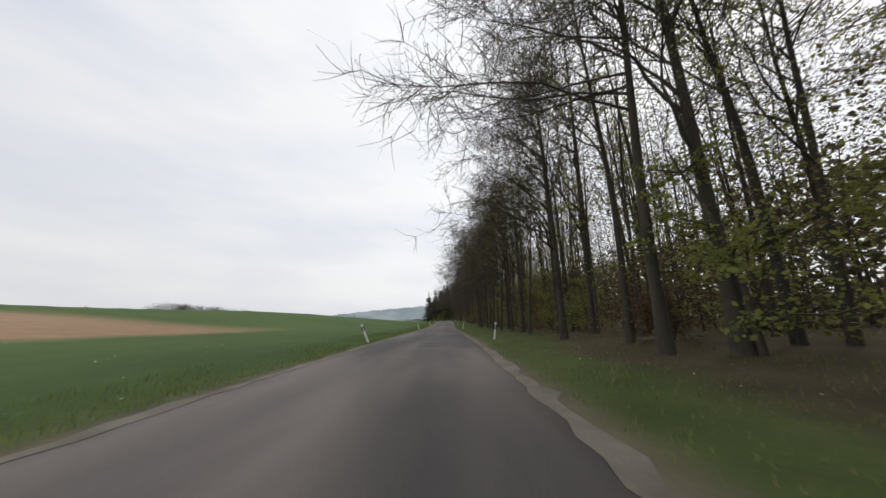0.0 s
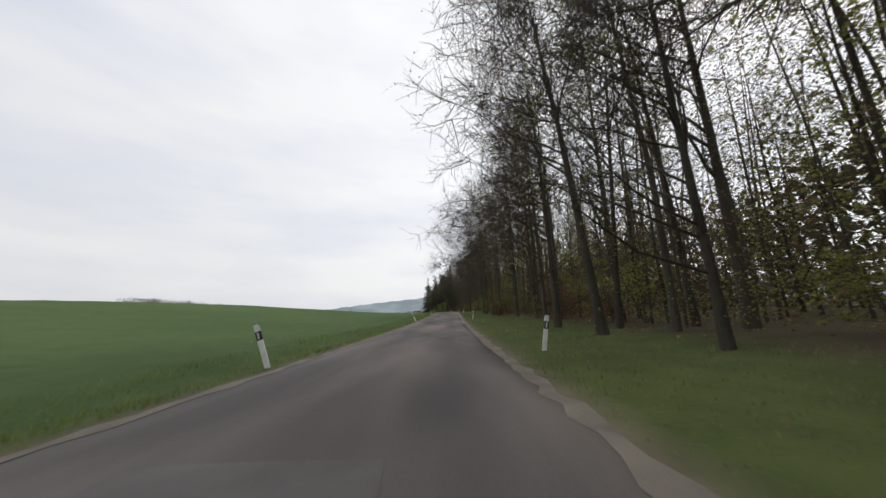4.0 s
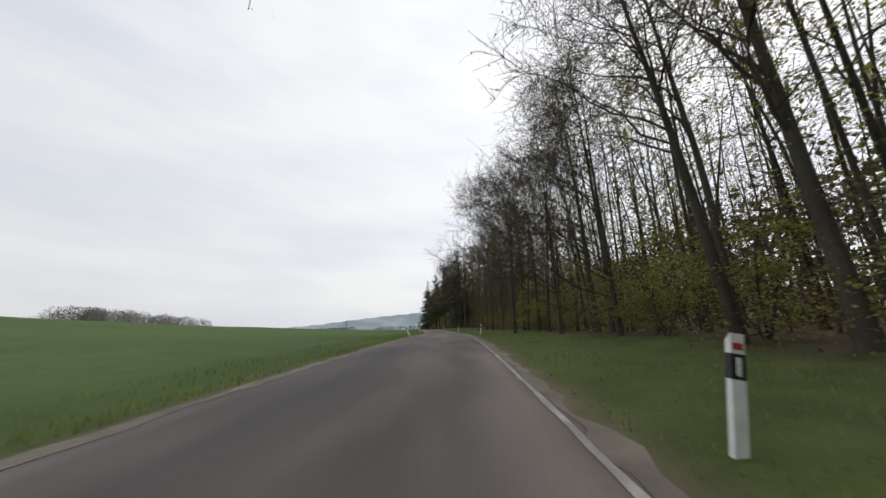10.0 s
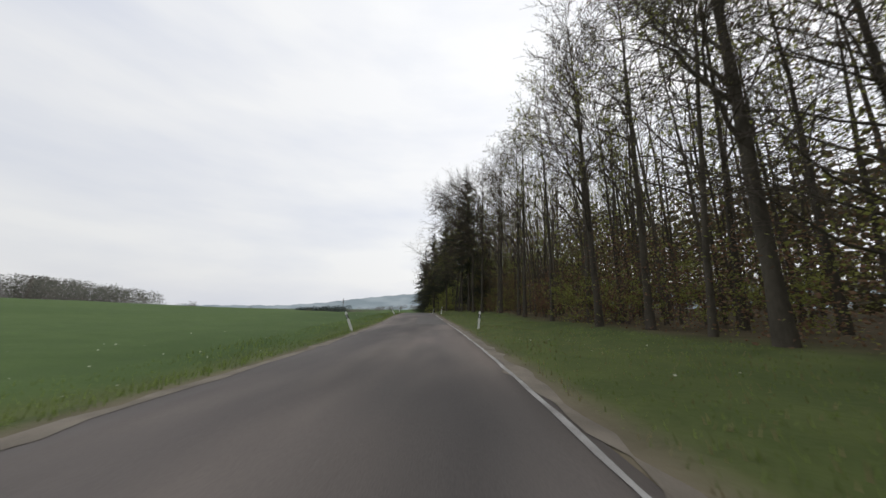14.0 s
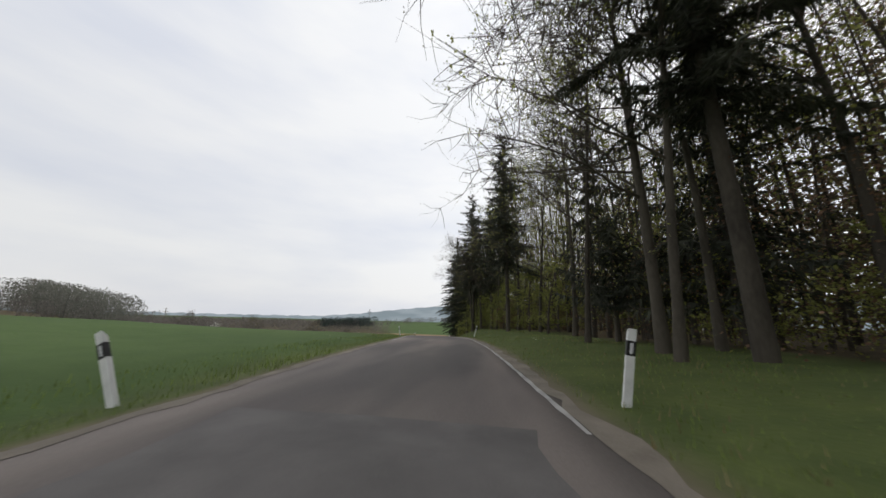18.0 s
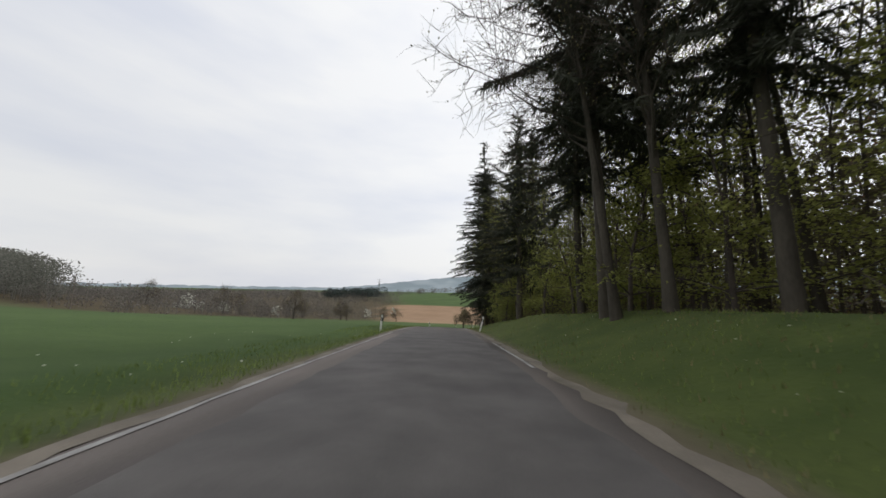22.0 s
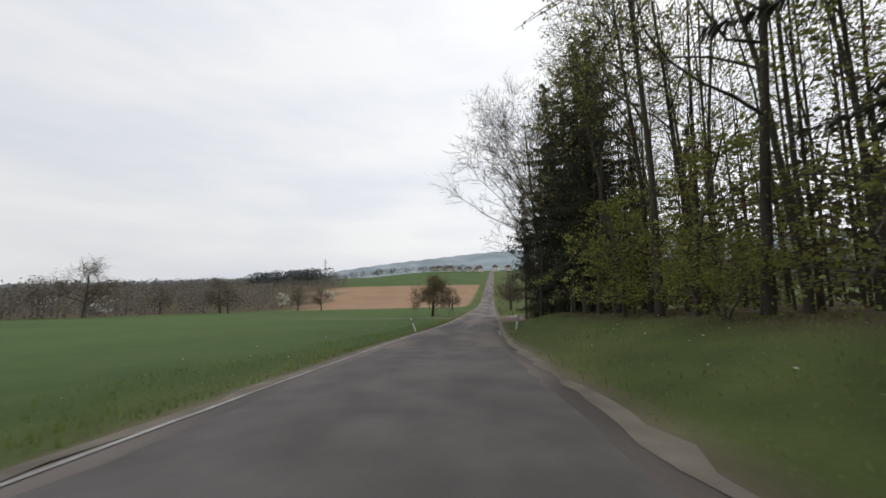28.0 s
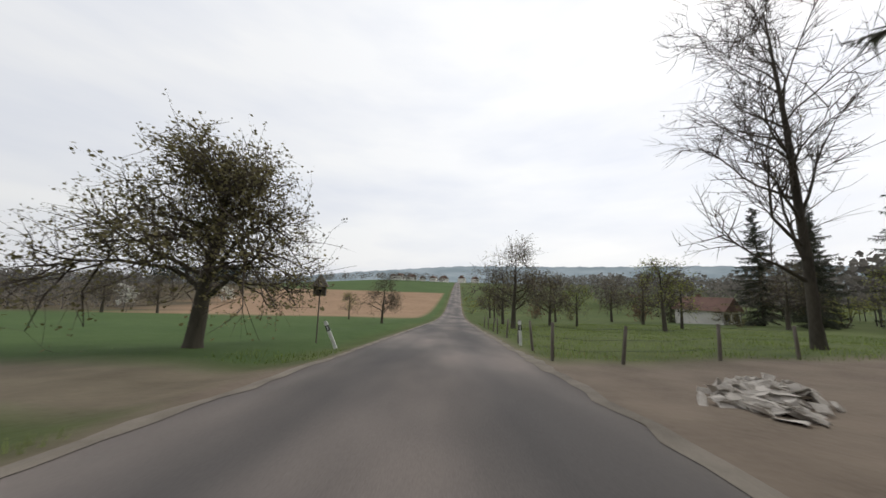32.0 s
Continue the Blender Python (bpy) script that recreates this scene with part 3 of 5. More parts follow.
def conifer(seed, h, r0, clear, reach, dens=1.0, droop=0.35, ragged=0.25, mat=NEEDLE, fronds=6, thick=1.0, waist=0.75, whorl=5, fine=1.0, curl=0.14):
    """Meshes of a spruce: trunk, drooping branches, needle fronds."""
    rng = np.random.default_rng(seed)
    trunk, wood, green = Shape(), Shape(), Shape()
    stem = grow(rng, (0, 0, -0.3), (0, 0, 1), h, 8, 0.012, 0.05)
    trunk.tube(stem, r0 * np.linspace(1.1, 0.06, 9), 9)
    z, fr = clear * h, []
    while z < h * 0.985:
        u = (z - clear * h) / (h * (1 - clear))
        size = reach * (1 - u) ** 0.75 * (waist + (1 - waist) * math.sin(min(1, u * 3.5) * math.pi / 2)) + 0.25
        centre = np.array([np.interp(z, stem[:, 2], stem[:, i]) for i in range(3)])
        for b in range(whorl if u < 0.8 else 4):
            az = rng.uniform(0, 2 * math.pi)
            L = size * (rng.uniform(1 - ragged * 1.6, 1 + ragged) if b % 3 else rng.uniform(0.35, 0.75))
            m = max(4, int(L / 0.26))
            t = np.linspace(0, 1, m + 1)
            rise = 0.35 * u
            line = np.stack([math.cos(az) * t * L, math.sin(az) * t * L, L * (rise * t - droop * rng.uniform(0.7, 1.4) * (1 - u * 0.6) * t ** 1.4 + curl * t ** 4)], 1) + centre + (0, 0, rng.uniform(-0.3, 0.3))
            line += np.cumsum(rng.normal(0, 0.02, line.shape), 0)
            wood.ribbon(line[::max(1, m // 2)], np.linspace(0.03, 0.008, len(line[::max(1, m // 2)])), rng)
            out = np.array([math.cos(az), math.sin(az), 0])
            side = np.array([-out[1], out[0], 0])
            for i in range(1, m + 1):
                if rng.uniform() > dens:
                    continue
                w = ((0.20 + 0.055 * L) * math.sin(math.pi * (0.28 + 0.5 * t[i])) + 0.12) * fine
                for k in range(fronds):
                    sgn = -1 if k % 2 else 1
                    root = line[i] + (line[i - 1] - line[i]) * rng.uniform()
                    tip = root + sgn * side * w * rng.uniform(0.1, 1.25) + out * w * rng.uniform(0.1, 0.8) + np.array([0, 0, w * rng.uniform(-1.5, 0.15)])
                    wide = np.cross(tip - root, rng.normal(size=3))
                    wide = wide / (np.linalg.norm(wide) + 1e-9) * rng.uniform(0.030, 0.055) * thick
                    fr.append([root - wide, root + wide, tip])
        z += rng.uniform(0.30, 0.50) * (0.8 + 0.4 * h / 22)
    green.faces(fr)
    return {"trunk": trunk.mesh("trunk", BARK), "crown": wood.mesh("crown", TWIG), "foliage": green.mesh("foliage", mat, False)}


def thing(name, meshes, m, label, category, group="", kind=""):
    """An empty at the foot, with one child for each mesh."""
    root = new(name)
    root.matrix_world = m
    for part_name, me in meshes.items():
        ob = new(part_name, me)
        ob.parent = root
        if part_name in ("crown", "foliage"):
            tagged(ob, kind="stuff")
    return tagged(root, label, category, group, kind)


def stand(x, y, turn=0.0, size=1.0, sink=0.0, tilt=(0, 0)):
    """The pose of a thing on the ground."""
    return Matrix.LocRotScale((x, y, land1(x, y) - sink), Euler((radians(tilt[0]), radians(tilt[1]), radians(turn))), (size, size, size))


PROTO = {}


def plant(kind, x, y, turn=0.0, size=1.0, tilt=(0, 0)):
    """A further tree of a kind, sharing its meshes. Kinds whose crown reaches to the road are barely turned."""
    meshes, label, category, group, name = PROTO[kind]
    return thing(name, meshes, stand(x, y, turn, size, 0.05, tilt), label, category, group)

# ---------- the kinds of tree ----------
EDGE, INNER, UNDER, SPR = "trees along the wood's edge", "trees in the wood", "undergrowth at the wood's edge", "spruces along the road"
PROTO["beech_a"] = (broadleaf(11, 22, 0.20, 0.25, 7.8, 24, 11, 9, (0.0, 0), (-0.85, 0), 1500, BUDS, 0.042, rise=(0.45, 1.3), sag=0.25, fork=0.42, wander=0.065), "tall bare beech reaching over the verge, buds opening", "tree", EDGE, "tree")
PROTO["beech_b"] = (broadleaf(12, 24, 0.21, 0.26, 6.6, 19, 9, 8, (0.02, 0.0), (-0.4, 0), 1900, BUDS, 0.042, rise=(0.8, 1.9), fork=0.5, wander=0.07), "tall bare dark-barked tree with an open forking crown", "tree", EDGE, "tree")
PROTO["slim_a"] = (broadleaf(13, 20, 0.13, 0.30, 5.8, 17, 7, 7, (0.02, -0.01), (-0.7, 0), 3800, SPRING, 0.048, low=5, rise=(0.6, 1.5), fork=0.48, wander=0.07), "slender tree with first yellow-green leaves", "tree", EDGE, "tree")
PROTO["slim_b"] = (broadleaf(14, 23, 0.15, 0.34, 5.6, 16, 7, 7, (0.04, 0.01), (-0.2, 0), 3800, SPRING, 0.048, rise=(0.8, 1.9), fork=0.5, wander=0.07), "straight tall tree with thin spring foliage", "tree", EDGE, "tree")
PROTO["low_a"] = (broadleaf(15, 16, 0.14, 0.14, 6.8, 24, 10, 9, (0.0, 0), (-0.9, 0.1), 1000, BUDS, 0.042, sag=0.25, rise=(0.4, 1.2), fork=0.42), "low-branched bare tree reaching over the verge", "tree", EDGE, "tree")
PROTO["leaner"] = (broadleaf(16, 21, 0.21, 0.36, 8.0, 20, 11, 9, (-0.09, -0.02), (-0.8, 0), 1700, BUDS, 0.045, sag=0.3, rise=(0.45, 1.2), fork=0.42), "thick old tree leaning towards the road", "tree", EDGE, "tree")
PROTO["oak_wide"] = (broadleaf(19, 22, 0.25, 0.28, 14.8, 26, 20, 10, (-0.03, -0.02), (-1.1, 0.0), 1500, BUDS, 0.04, rise=(0.6, 1.3), sag=0.3, fork=0.40, wander=0.075), "wide bare tree leaning out over the road", "tree", EDGE, "tree")
PROTO["overhang"] = (broadleaf(18, 26, 0.28, 0.38, 13.0, 20, 16, 8, (-0.08, -0.03), (-1.1, -0.3), 300, BUDS, 0.045, rise=(0.5, 1.2)), "bare tree with long branches over the road", "tree", EDGE, "tree")
PROTO["arch"] = (broadleaf(61, 21, 0.20, 0.42, 11.5, 24, 20, 10, (0.0, 0), (-1.15, 0.0), 1500, BUDS, 0.04, rise=(0.35, 0.85), sag=0.15, fork=0.45), "tall bare beech with long limbs arching over the road", "tree", EDGE, "tree")
PROTO["inner_a"] = (broadleaf(21, 21, 0.13, 0.34, 4.2, 12, 4, 4, (0.02, 0), (0, 0), 720, SPRING, 0.082, low=6, rise=(0.8, 1.8), fork=0.5, wander=0.08), "thin forest tree with sparse spring leaves", "tree", INNER, "tree")
PROTO["inner_b"] = (broadleaf(22, 23, 0.15, 0.34, 4.4, 13, 4, 5, (0.0, 0.02), (0, 0), 500, BUDS, 0.07, low=6, rise=(0.8, 1.9), fork=0.5, wander=0.08), "bare dark forest tree deep in the wood", "tree", INNER, "tree")
PROTO["inner_c"] = (broadleaf(23, 17, 0.09, 0.26, 3.4, 12, 4, 4, (0.0, -0.02), (0, 0), 800, SPRING, 0.082, low=8, rise=(0.6, 1.6), fork=0.5, wander=0.09), "young slender beech with fresh green leaves", "tree", INNER, "tree")
PROTO["sap_green"] = (sapling(31, 7.5, 2600, SPRING, 1, 0.055, 0.8), "young beech with fresh yellow-green leaves", "sapling", UNDER, "sapling")
PROTO["sap_green_b"] = (sapling(32, 5.0, 2400, SPRING, 3, 0.048, 0.8), "bushy young beech with fresh green leaves", "sapling", UNDER, "sapling")
PROTO["bush_russet"] = (sapling(33, 4.2, 1700, RUSSET, 6, 0.06, 0.9), "brown thicket with dry russet leaves", "shrub", UNDER, "shrub")
PROTO["bush_bare"] = (sapling(34, 3.0, 450, BUDS, 8, 0.07, 0.9), "bare twiggy shrub with opening buds", "shrub", UNDER, "shrub")
PROTO["spruce_a"] = (conifer(41, 21, 0.24, 0.03, 4.3, 1.0, fronds=15, thick=0.8), "tall dark green spruce branched nearly to the ground", "spruce", SPR, "spruce")
PROTO["spruce_b"] = (conifer(42, 24, 0.27, 0.16, 4.6, 1.0, 0.40, 0.3, fronds=17, thick=0.72, fine=0.72), "tall dark spruce with drooping ragged branches", "spruce", SPR, "spruce")
PROTO["spruce_in"] = (conifer(48, 22, 0.24, 0.10, 4.2, 0.9, 0.40, 0.3, fronds=6, thick=1.3, fine=0.85), "tall dark spruce deep among the trees", "spruce", SPR, "spruce")
PROTO["spruce_thin"] = (conifer(49, 24, 0.23, 0.30, 4.3, 1.0, 0.45, 0.4, fronds=14, thick=0.8, fine=0.8, whorl=7), "tall spruce with a bare lower trunk and thin drooping branches", "spruce", SPR, "spruce")
PROTO["spruce_c"] = (conifer(43, 12, 0.15, 0.02, 3.0), "young dense dark spruce", "spruce", SPR, "spruce")
PROTO["spruce_wide"] = (conifer(45, 22, 0.30, 0.22, 5.8, 1.0, 0.30, 0.2, fronds=22, thick=0.62, waist=0.62, whorl=7, fine=0.66), "broad dark spruce spreading over the road's edge", "spruce", SPR, "spruce")
PROTO["spruce_over"] = (conifer(47, 34, 0.32, 0.06, 7.0, 1.0, 0.32, 0.22, fronds=14, thick=0.72, waist=0.40, whorl=17, fine=0.8, curl=0.0), "broad old spruce hanging over the road", "spruce", SPR, "spruce")
PROTO["yew"] = (conifer(46, 6.6, 0.14, 0.30, 3.4, 1.0, 0.08, 0.3, fronds=8, thick=1.1), "low dark spreading yew at the wood's edge", "yew", SPR, "yew")
PROTO["pine"] = (conifer(44, 19, 0.15, 0.30, 3.0, 0.75, 0.05, 0.5), "slender ragged pine with tufted branches", "pine", SPR, "pine")

FOREST_END = 336.0
rnd = random.Random(7)


def beside(d, y):
    return float(road_x(y)) + d


# the trees that stand out, as kind, distance from the road's middle, way along the road, turn, size
MARKED = [
    ("slim_a", 7.0, 36.0, 0, 0.9), ("slim_a", 6.8, 41.0, 20, 0.85), ("slim_a", 7.2, 46.5, -10, 0.9), ("low_a", 7.6, 33.0, 0, 1.05), ("slim_a", 7.4, 25.5, 10, 0.85), ("low_a", 7.6, 52.0, 0, 1.0),
    ("arch", 7.2, 9.4, 0, 1.0), ("beech_b", 8.2, 8.0, 20, 1.0), ("beech_a", 7.2, 17.5, 15, 0.95), ("slim_b", 10.8, 9.0, 60, 1.0), ("slim_a", 11.6, 8.4, 10, 1.0),
    ("beech_b", 9.6, 19.0, 0, 1.1), ("beech_b", 9.0, 23.0, 40, 1.05), ("beech_a", 7.6, 28.5, -10, 1.0), ("leaner", 11.8, 33.5, 30, 0.9), ("beech_a", 8.4, 38.5, 10, 0.95),
    ("beech_b", 11.2, 42.0, 0, 1.0), ("beech_a", 8.6, 47.5, -8, 1.0), ("slim_b", 9.8, 45.0, 0, 1.0), ("leaner", 7.3, 57.6, 0, 1.0), ("slim_b", 9.2, 55.9, 30, 1.0), ("beech_b", 11.5, 55.3, 0, 1.0),
    ("beech_a", 7.4, 63.5, 10, 1.0), ("slim_a", 9.3, 60.0, 0, 1.1), ("slim_b", 9.0, 68.0, 0, 1.0), ("beech_b", 11.5, 64.0, 10, 1.0), ("beech_b", 10.5, 79.0, 20, 1.0), ("beech_b", 9.5, 86.0, 50, 1.0),
    ("slim_b", 9.6, 101.5, 0, 1.0), ("oak_wide", 7.2, 105.6, -6, 1.08), ("beech_a", 7.3, 102.6, 0, 1.0), ("slim_b", 12.5, 102.0, 0, 1.0), ("leaner", 9.0, 119.2, 0, 0.85), ("slim_b", 10.2, 120.6, 20, 1.0), ("beech_b", 9.6, 116.8, 20, 0.95),
    ("arch", 7.2, 142.9, 0, 0.85), ("low_a", 9.0, 126.0, 0, 1.0), ("low_a", 8.6, 133.5, 20, 1.05), ("slim_b", 9.6, 128.0, 0, 0.95), ("slim_b", 9.6, 148.5, 0, 1.0), ("slim_b", 11.2, 153.0, 30, 1.0), ("beech_b", 9.8, 161.5, 10, 1.0), ("beech_b", 10.2, 171.0, 50, 0.95), ("slim_b", 10.4, 178.0, 0, 1.0),
    ("beech_b", 9.0, 197.6, 10, 0.95), ("spruce_thin", 8.4, 204.6, 0, 1.0), ("slim_a", 6.8, 205.0, 0, 1.05), ("slim_a", 7.0, 210.5, 20, 0.95), ("slim_b", 9.4, 207.0, 60, 0.95), ("yew", 9.6, 213.0, 0, 1.0), ("yew", 12.0, 211.5, 70, 1.0), ("pine", 10.8, 218.0, 0, 1.15), ("slim_b", 9.4, 217.6, 0, 1.0),
    ("spruce_thin", 7.6, 228.6, 0, 0.95), ("spruce_in", 12.0, 209.0, 90, 0.95), ("spruce_thin", 8.6, 257.0, 120, 0.95), ("spruce_thin", 11.0, 243.5, 60, 0.95), ("spruce_thin", 11.0, 254.0, 310, 0.95), ("arch", 8.0, 199.0, 0, 0.95), ("beech_a", 7.6, 206.8, 0, 0.95), ("slim_b", 9.5, 232.0, 0, 1.0), ("slim_b", 10.4, 234.5, 90, 0.95), ("spruce_thin", 7.2, 251.5, 30, 1.08), ("spruce_thin", 9.6, 247.6, 0, 0.9), ("leaner", 7.0, 250.4, 10, 0.85), ("beech_b", 8.2, 249.6, 70, 0.9), ("slim_a", 8.8, 240.0, 0, 1.0),
    ("leaner", 10.4, 257.5, 10, 0.8), ("sap_green", 9.2, 222.0, 0, 1.1), ("sap_green", 9.8, 229.0, 100, 1.2), ("sap_green", 8.8, 236.0, 50, 1.1), ("sap_green", 9.6, 239.0, 10, 1.2), ("sap_green", 8.6, 252.5, 0, 1.1), ("sap_green", 9.4, 255.0, 90, 1.15), ("sap_green", 8.4, 257.5, 200, 1.0), ("sap_green", 10.4, 259.0, 40, 1.2), ("sap_green", 11.5, 256.0, 10, 1.3), ("sap_green", 11.0, 252.0, 140, 1.2),
    ("spruce_wide", 8.0, 270.0, 80, 1.0), ("spruce_b", 10.5, 275.0, 10, 0.95), ("sap_green", 8.2, 262.5, 0, 0.9), ("sap_green", 8.8, 265.0, 0, 1.0), ("sap_green", 7.6, 276.0, 0, 0.9), ("sap_green", 8.6, 278.5, 70, 1.1), ("slim_b", 10.4, 280.5, 0, 1.0), ("slim_b", 9.8, 284.5, 0, 1.0), ("slim_a", 8.8, 283.0, 0, 1.0), ("slim_b", 8.4, 287.0, 40, 1.0),
    ("spruce_over", 6.1, 293.0, 60, 1.0), ("spruce_a", 7.6, 298.0, 150, 1.1), ("spruce_b", 8.0, 303.0, 60, 0.9), ("slim_a", 8.4, 309.0, 0, 1.0), ("slim_b", 8.0, 313.0, 0, 1.0), ("slim_b", 9.6, 316.5, 50, 1.0), ("slim_a", 8.2, 319.5, 0, 1.0), ("sap_green", 8.0, 311.0, 0, 1.1), ("sap_green", 9.0, 315.0, 80, 1.2), ("sap_green", 8.4, 318.0, 0, 1.0), ("sap_green", 9.8, 320.5, 40, 1.2), ("sap_green", 9.0, 306.5, 0, 1.1),
    ("overhang", 8.2, 335.0, 0, 0.95), ("beech_b", 11.5, 334.5, 80, 0.9), ("pine", 6.6, 341.0, 0, 0.95), ("pine", 7.4, 342.6, 90, 0.72), ("beech_b", 8.6, 339.4, 0, 1.1), ("low_a", 9.6, 341.6, 150, 1.05), ("low_a", 10.6, 338.6, 200, 1.1), ("spruce_in", 18.0, 343.0, 0, 0.95), ("beech_b", 8.6, 343.0, 0, 0.75), ("beech_b", 10.0, 345.0, 60, 0.7), ("spruce_b", 10.8, 326.0, 90, 0.95), ("spruce_b", 9.4, 330.0, 10, 1.0), ("spruce_a", 8.9, 334.0, 100, 0.95), ("slim_b", 8.6, 326.5, 0, 1.0), ("spruce_in", 12.0, 331.0, 0, 1.0), ("spruce_in", 14.0, 336.0, 70, 1.0), ("spruce_in", 17.5, 334.0, 0, 1.0), ("spruce_in", 20.0, 338.0, 40, 0.9), ("spruce_c", 8.6, 337.5, 0, 0.7), ("spruce_in", 25.0, 336.0, 0, 1.0), ("spruce_c", 11.5, 339.0, 0, 1.0), ("low_a", 9.6, 341.0, 0, 0.75),
]
taken = [(beside(d, y), y) for _, d, y, _, _ in MARKED]
for kind, d, y, turn, size in MARKED:
    plant(kind, beside(d, y), y, turn, size)


def free(x, y, gap):
    return all((x - a) ** 2 + (y - b) ** 2 > gap * gap for a, b in taken)


EDGE_Y = [-20, 0, 30, 55, 65, 80, 92, 100, 110, 125, 142, 150, 165, 200, 215, 240, 260, 285, 340]
EDGE_D = [7.2, 7.2, 8.0, 8.0, 9.5, 9.0, 7.0, 7.5, 8.2, 9.0, 8.6, 9.5, 10.0, 10.2, 9.6, 9.0, 7.6, 6.4, 6.6]


def mix_at(y):
    """What grows at the edge along the way: kinds of tree and kinds of undergrowth."""
    if y < 66:
        return ["beech_a", "beech_b", "low_a", "slim_b", "slim_a"], ["sap_green_b", "bush_bare", "bush_bare", "sap_green", "bush_russet"]
    if y < 112:
        return ["beech_a", "low_a", "slim_b", "slim_a"], ["bush_russet", "bush_russet", "sap_green_b", "bush_bare", "sap_green"]
    if y < 150:
        return ["slim_a", "low_a", "slim_a", "beech_a"], ["sap_green", "sap_green_b", "bush_russet", "sap_green"]
    if y < 192:
        return ["slim_b", "beech_b", "slim_a", "low_a"], ["bush_russet", "sap_green", "bush_russet", "sap_green_b"]
    if y < 215:
        return ["slim_b", "slim_a", "slim_b", "beech_b"], ["bush_russet", "sap_green", "sap_green", "bush_russet"]
    if y < 240:
        return ["slim_b", "slim_a", "slim_b", "slim_a"], ["bush_russet", "sap_green", "sap_green_b", "bush_russet"]
    if y < 292:
        return ["slim_a", "slim_b", "beech_b", "slim_a"], ["sap_green", "sap_green_b", "sap_green", "sap_green"]
    if y < 321:
        return ["slim_a", "slim_b", "spruce_b", "slim_a"], ["sap_green", "sap_green_b", "sap_green", "bush_russet"]
    return ["slim_b", "spruce_b", "slim_b", "slim_a"], ["sap_green", "spruce_c", "sap_green_b"]


y = -18.0
while y < FOREST_END:
    trees, low = mix_at(y)
    edge = float(np.interp(y, EDGE_Y, EDGE_D))
    d = edge + rnd.uniform(-0.3, 2.0)
    kind = rnd.choice(trees)
    if free(beside(d, y), y, 2.4):
        taken.append((beside(d, y), y))
        plant(kind, beside(d, y), y, rnd.uniform(-25, 25) if "spruce" not in kind else rnd.uniform(0, 360), rnd.uniform(0.82, 1.08))
    for _ in range(2):
        if rnd.random() < 0.62:
            plant(rnd.choice(low), beside(edge + rnd.uniform(0.6, 5.5), y), y + rnd.uniform(-1.4, 1.4), rnd.uniform(0, 360), rnd.uniform(0.65, 1.15))
    y += rnd.uniform(3.0, 4.8)
y = -18.0
while y < FOREST_END - 3:
    edge = float(np.interp(y, EDGE_Y, EDGE_D))
    for lo, hi in ((2.5, 7), (7, 14), (14, 24)):
        if lo > 10 and rnd.random() < 0.5:
            continue
        d = edge + rnd.uniform(lo, hi)
        share = 0.0 if y < 294 else 0.2 if y < 321 else 0.35
        kind = rnd.choice(["inner_a", "inner_b", "inner_c", "inner_a"]) if rnd.random() > share else "spruce_in"
        if free(beside(d, y), y, 1.2):
            plant(kind, beside(d, y), y + rnd.uniform(-1.2, 1.2), rnd.uniform(0, 360), rnd.uniform(0.85, 1.15))
    y += rnd.uniform(2.8, 4.0)


# ---------- foliage and stems too many to count, deeper in the wood ----------
def brownness(y):
    """The share of dry brown leaves in the undergrowth along the way."""
    return np.interp(y, [60, 70, 108, 116, 146, 154, 190, 200, 214, 226, 232], [0.45, 0.65, 0.65, 0.35, 0.35, 0.6, 0.6, 0.5, 0.5, 0.35, 0.12])


def leaf_layer(rng, kinds, clusters, per, near, far, low, rise, size, spread, power=1.2, first=-45.0, last=338.0):
    """Loose clusters of leaves from near to far behind the wood's edge, up to a height that rises with the depth."""
    y = rng.uniform(first, last, clusters)
    depth = near + (far - near) * rng.uniform(0, 1, clusters) ** 1.2
    x = road_x(y) + np.interp(y, EDGE_Y, EDGE_D) + depth
    h = 0.2 + (low + rise * depth) * rng.uniform(0, 1, clusters) ** power
    mid = np.stack([x, y, land(x, y) + h], 1)
    # leaves over 15 m in take the dark colour with painted-in shade
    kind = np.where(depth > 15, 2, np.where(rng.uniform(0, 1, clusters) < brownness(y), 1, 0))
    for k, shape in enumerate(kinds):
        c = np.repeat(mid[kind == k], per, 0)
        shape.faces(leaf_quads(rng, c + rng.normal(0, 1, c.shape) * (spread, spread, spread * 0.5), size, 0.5))


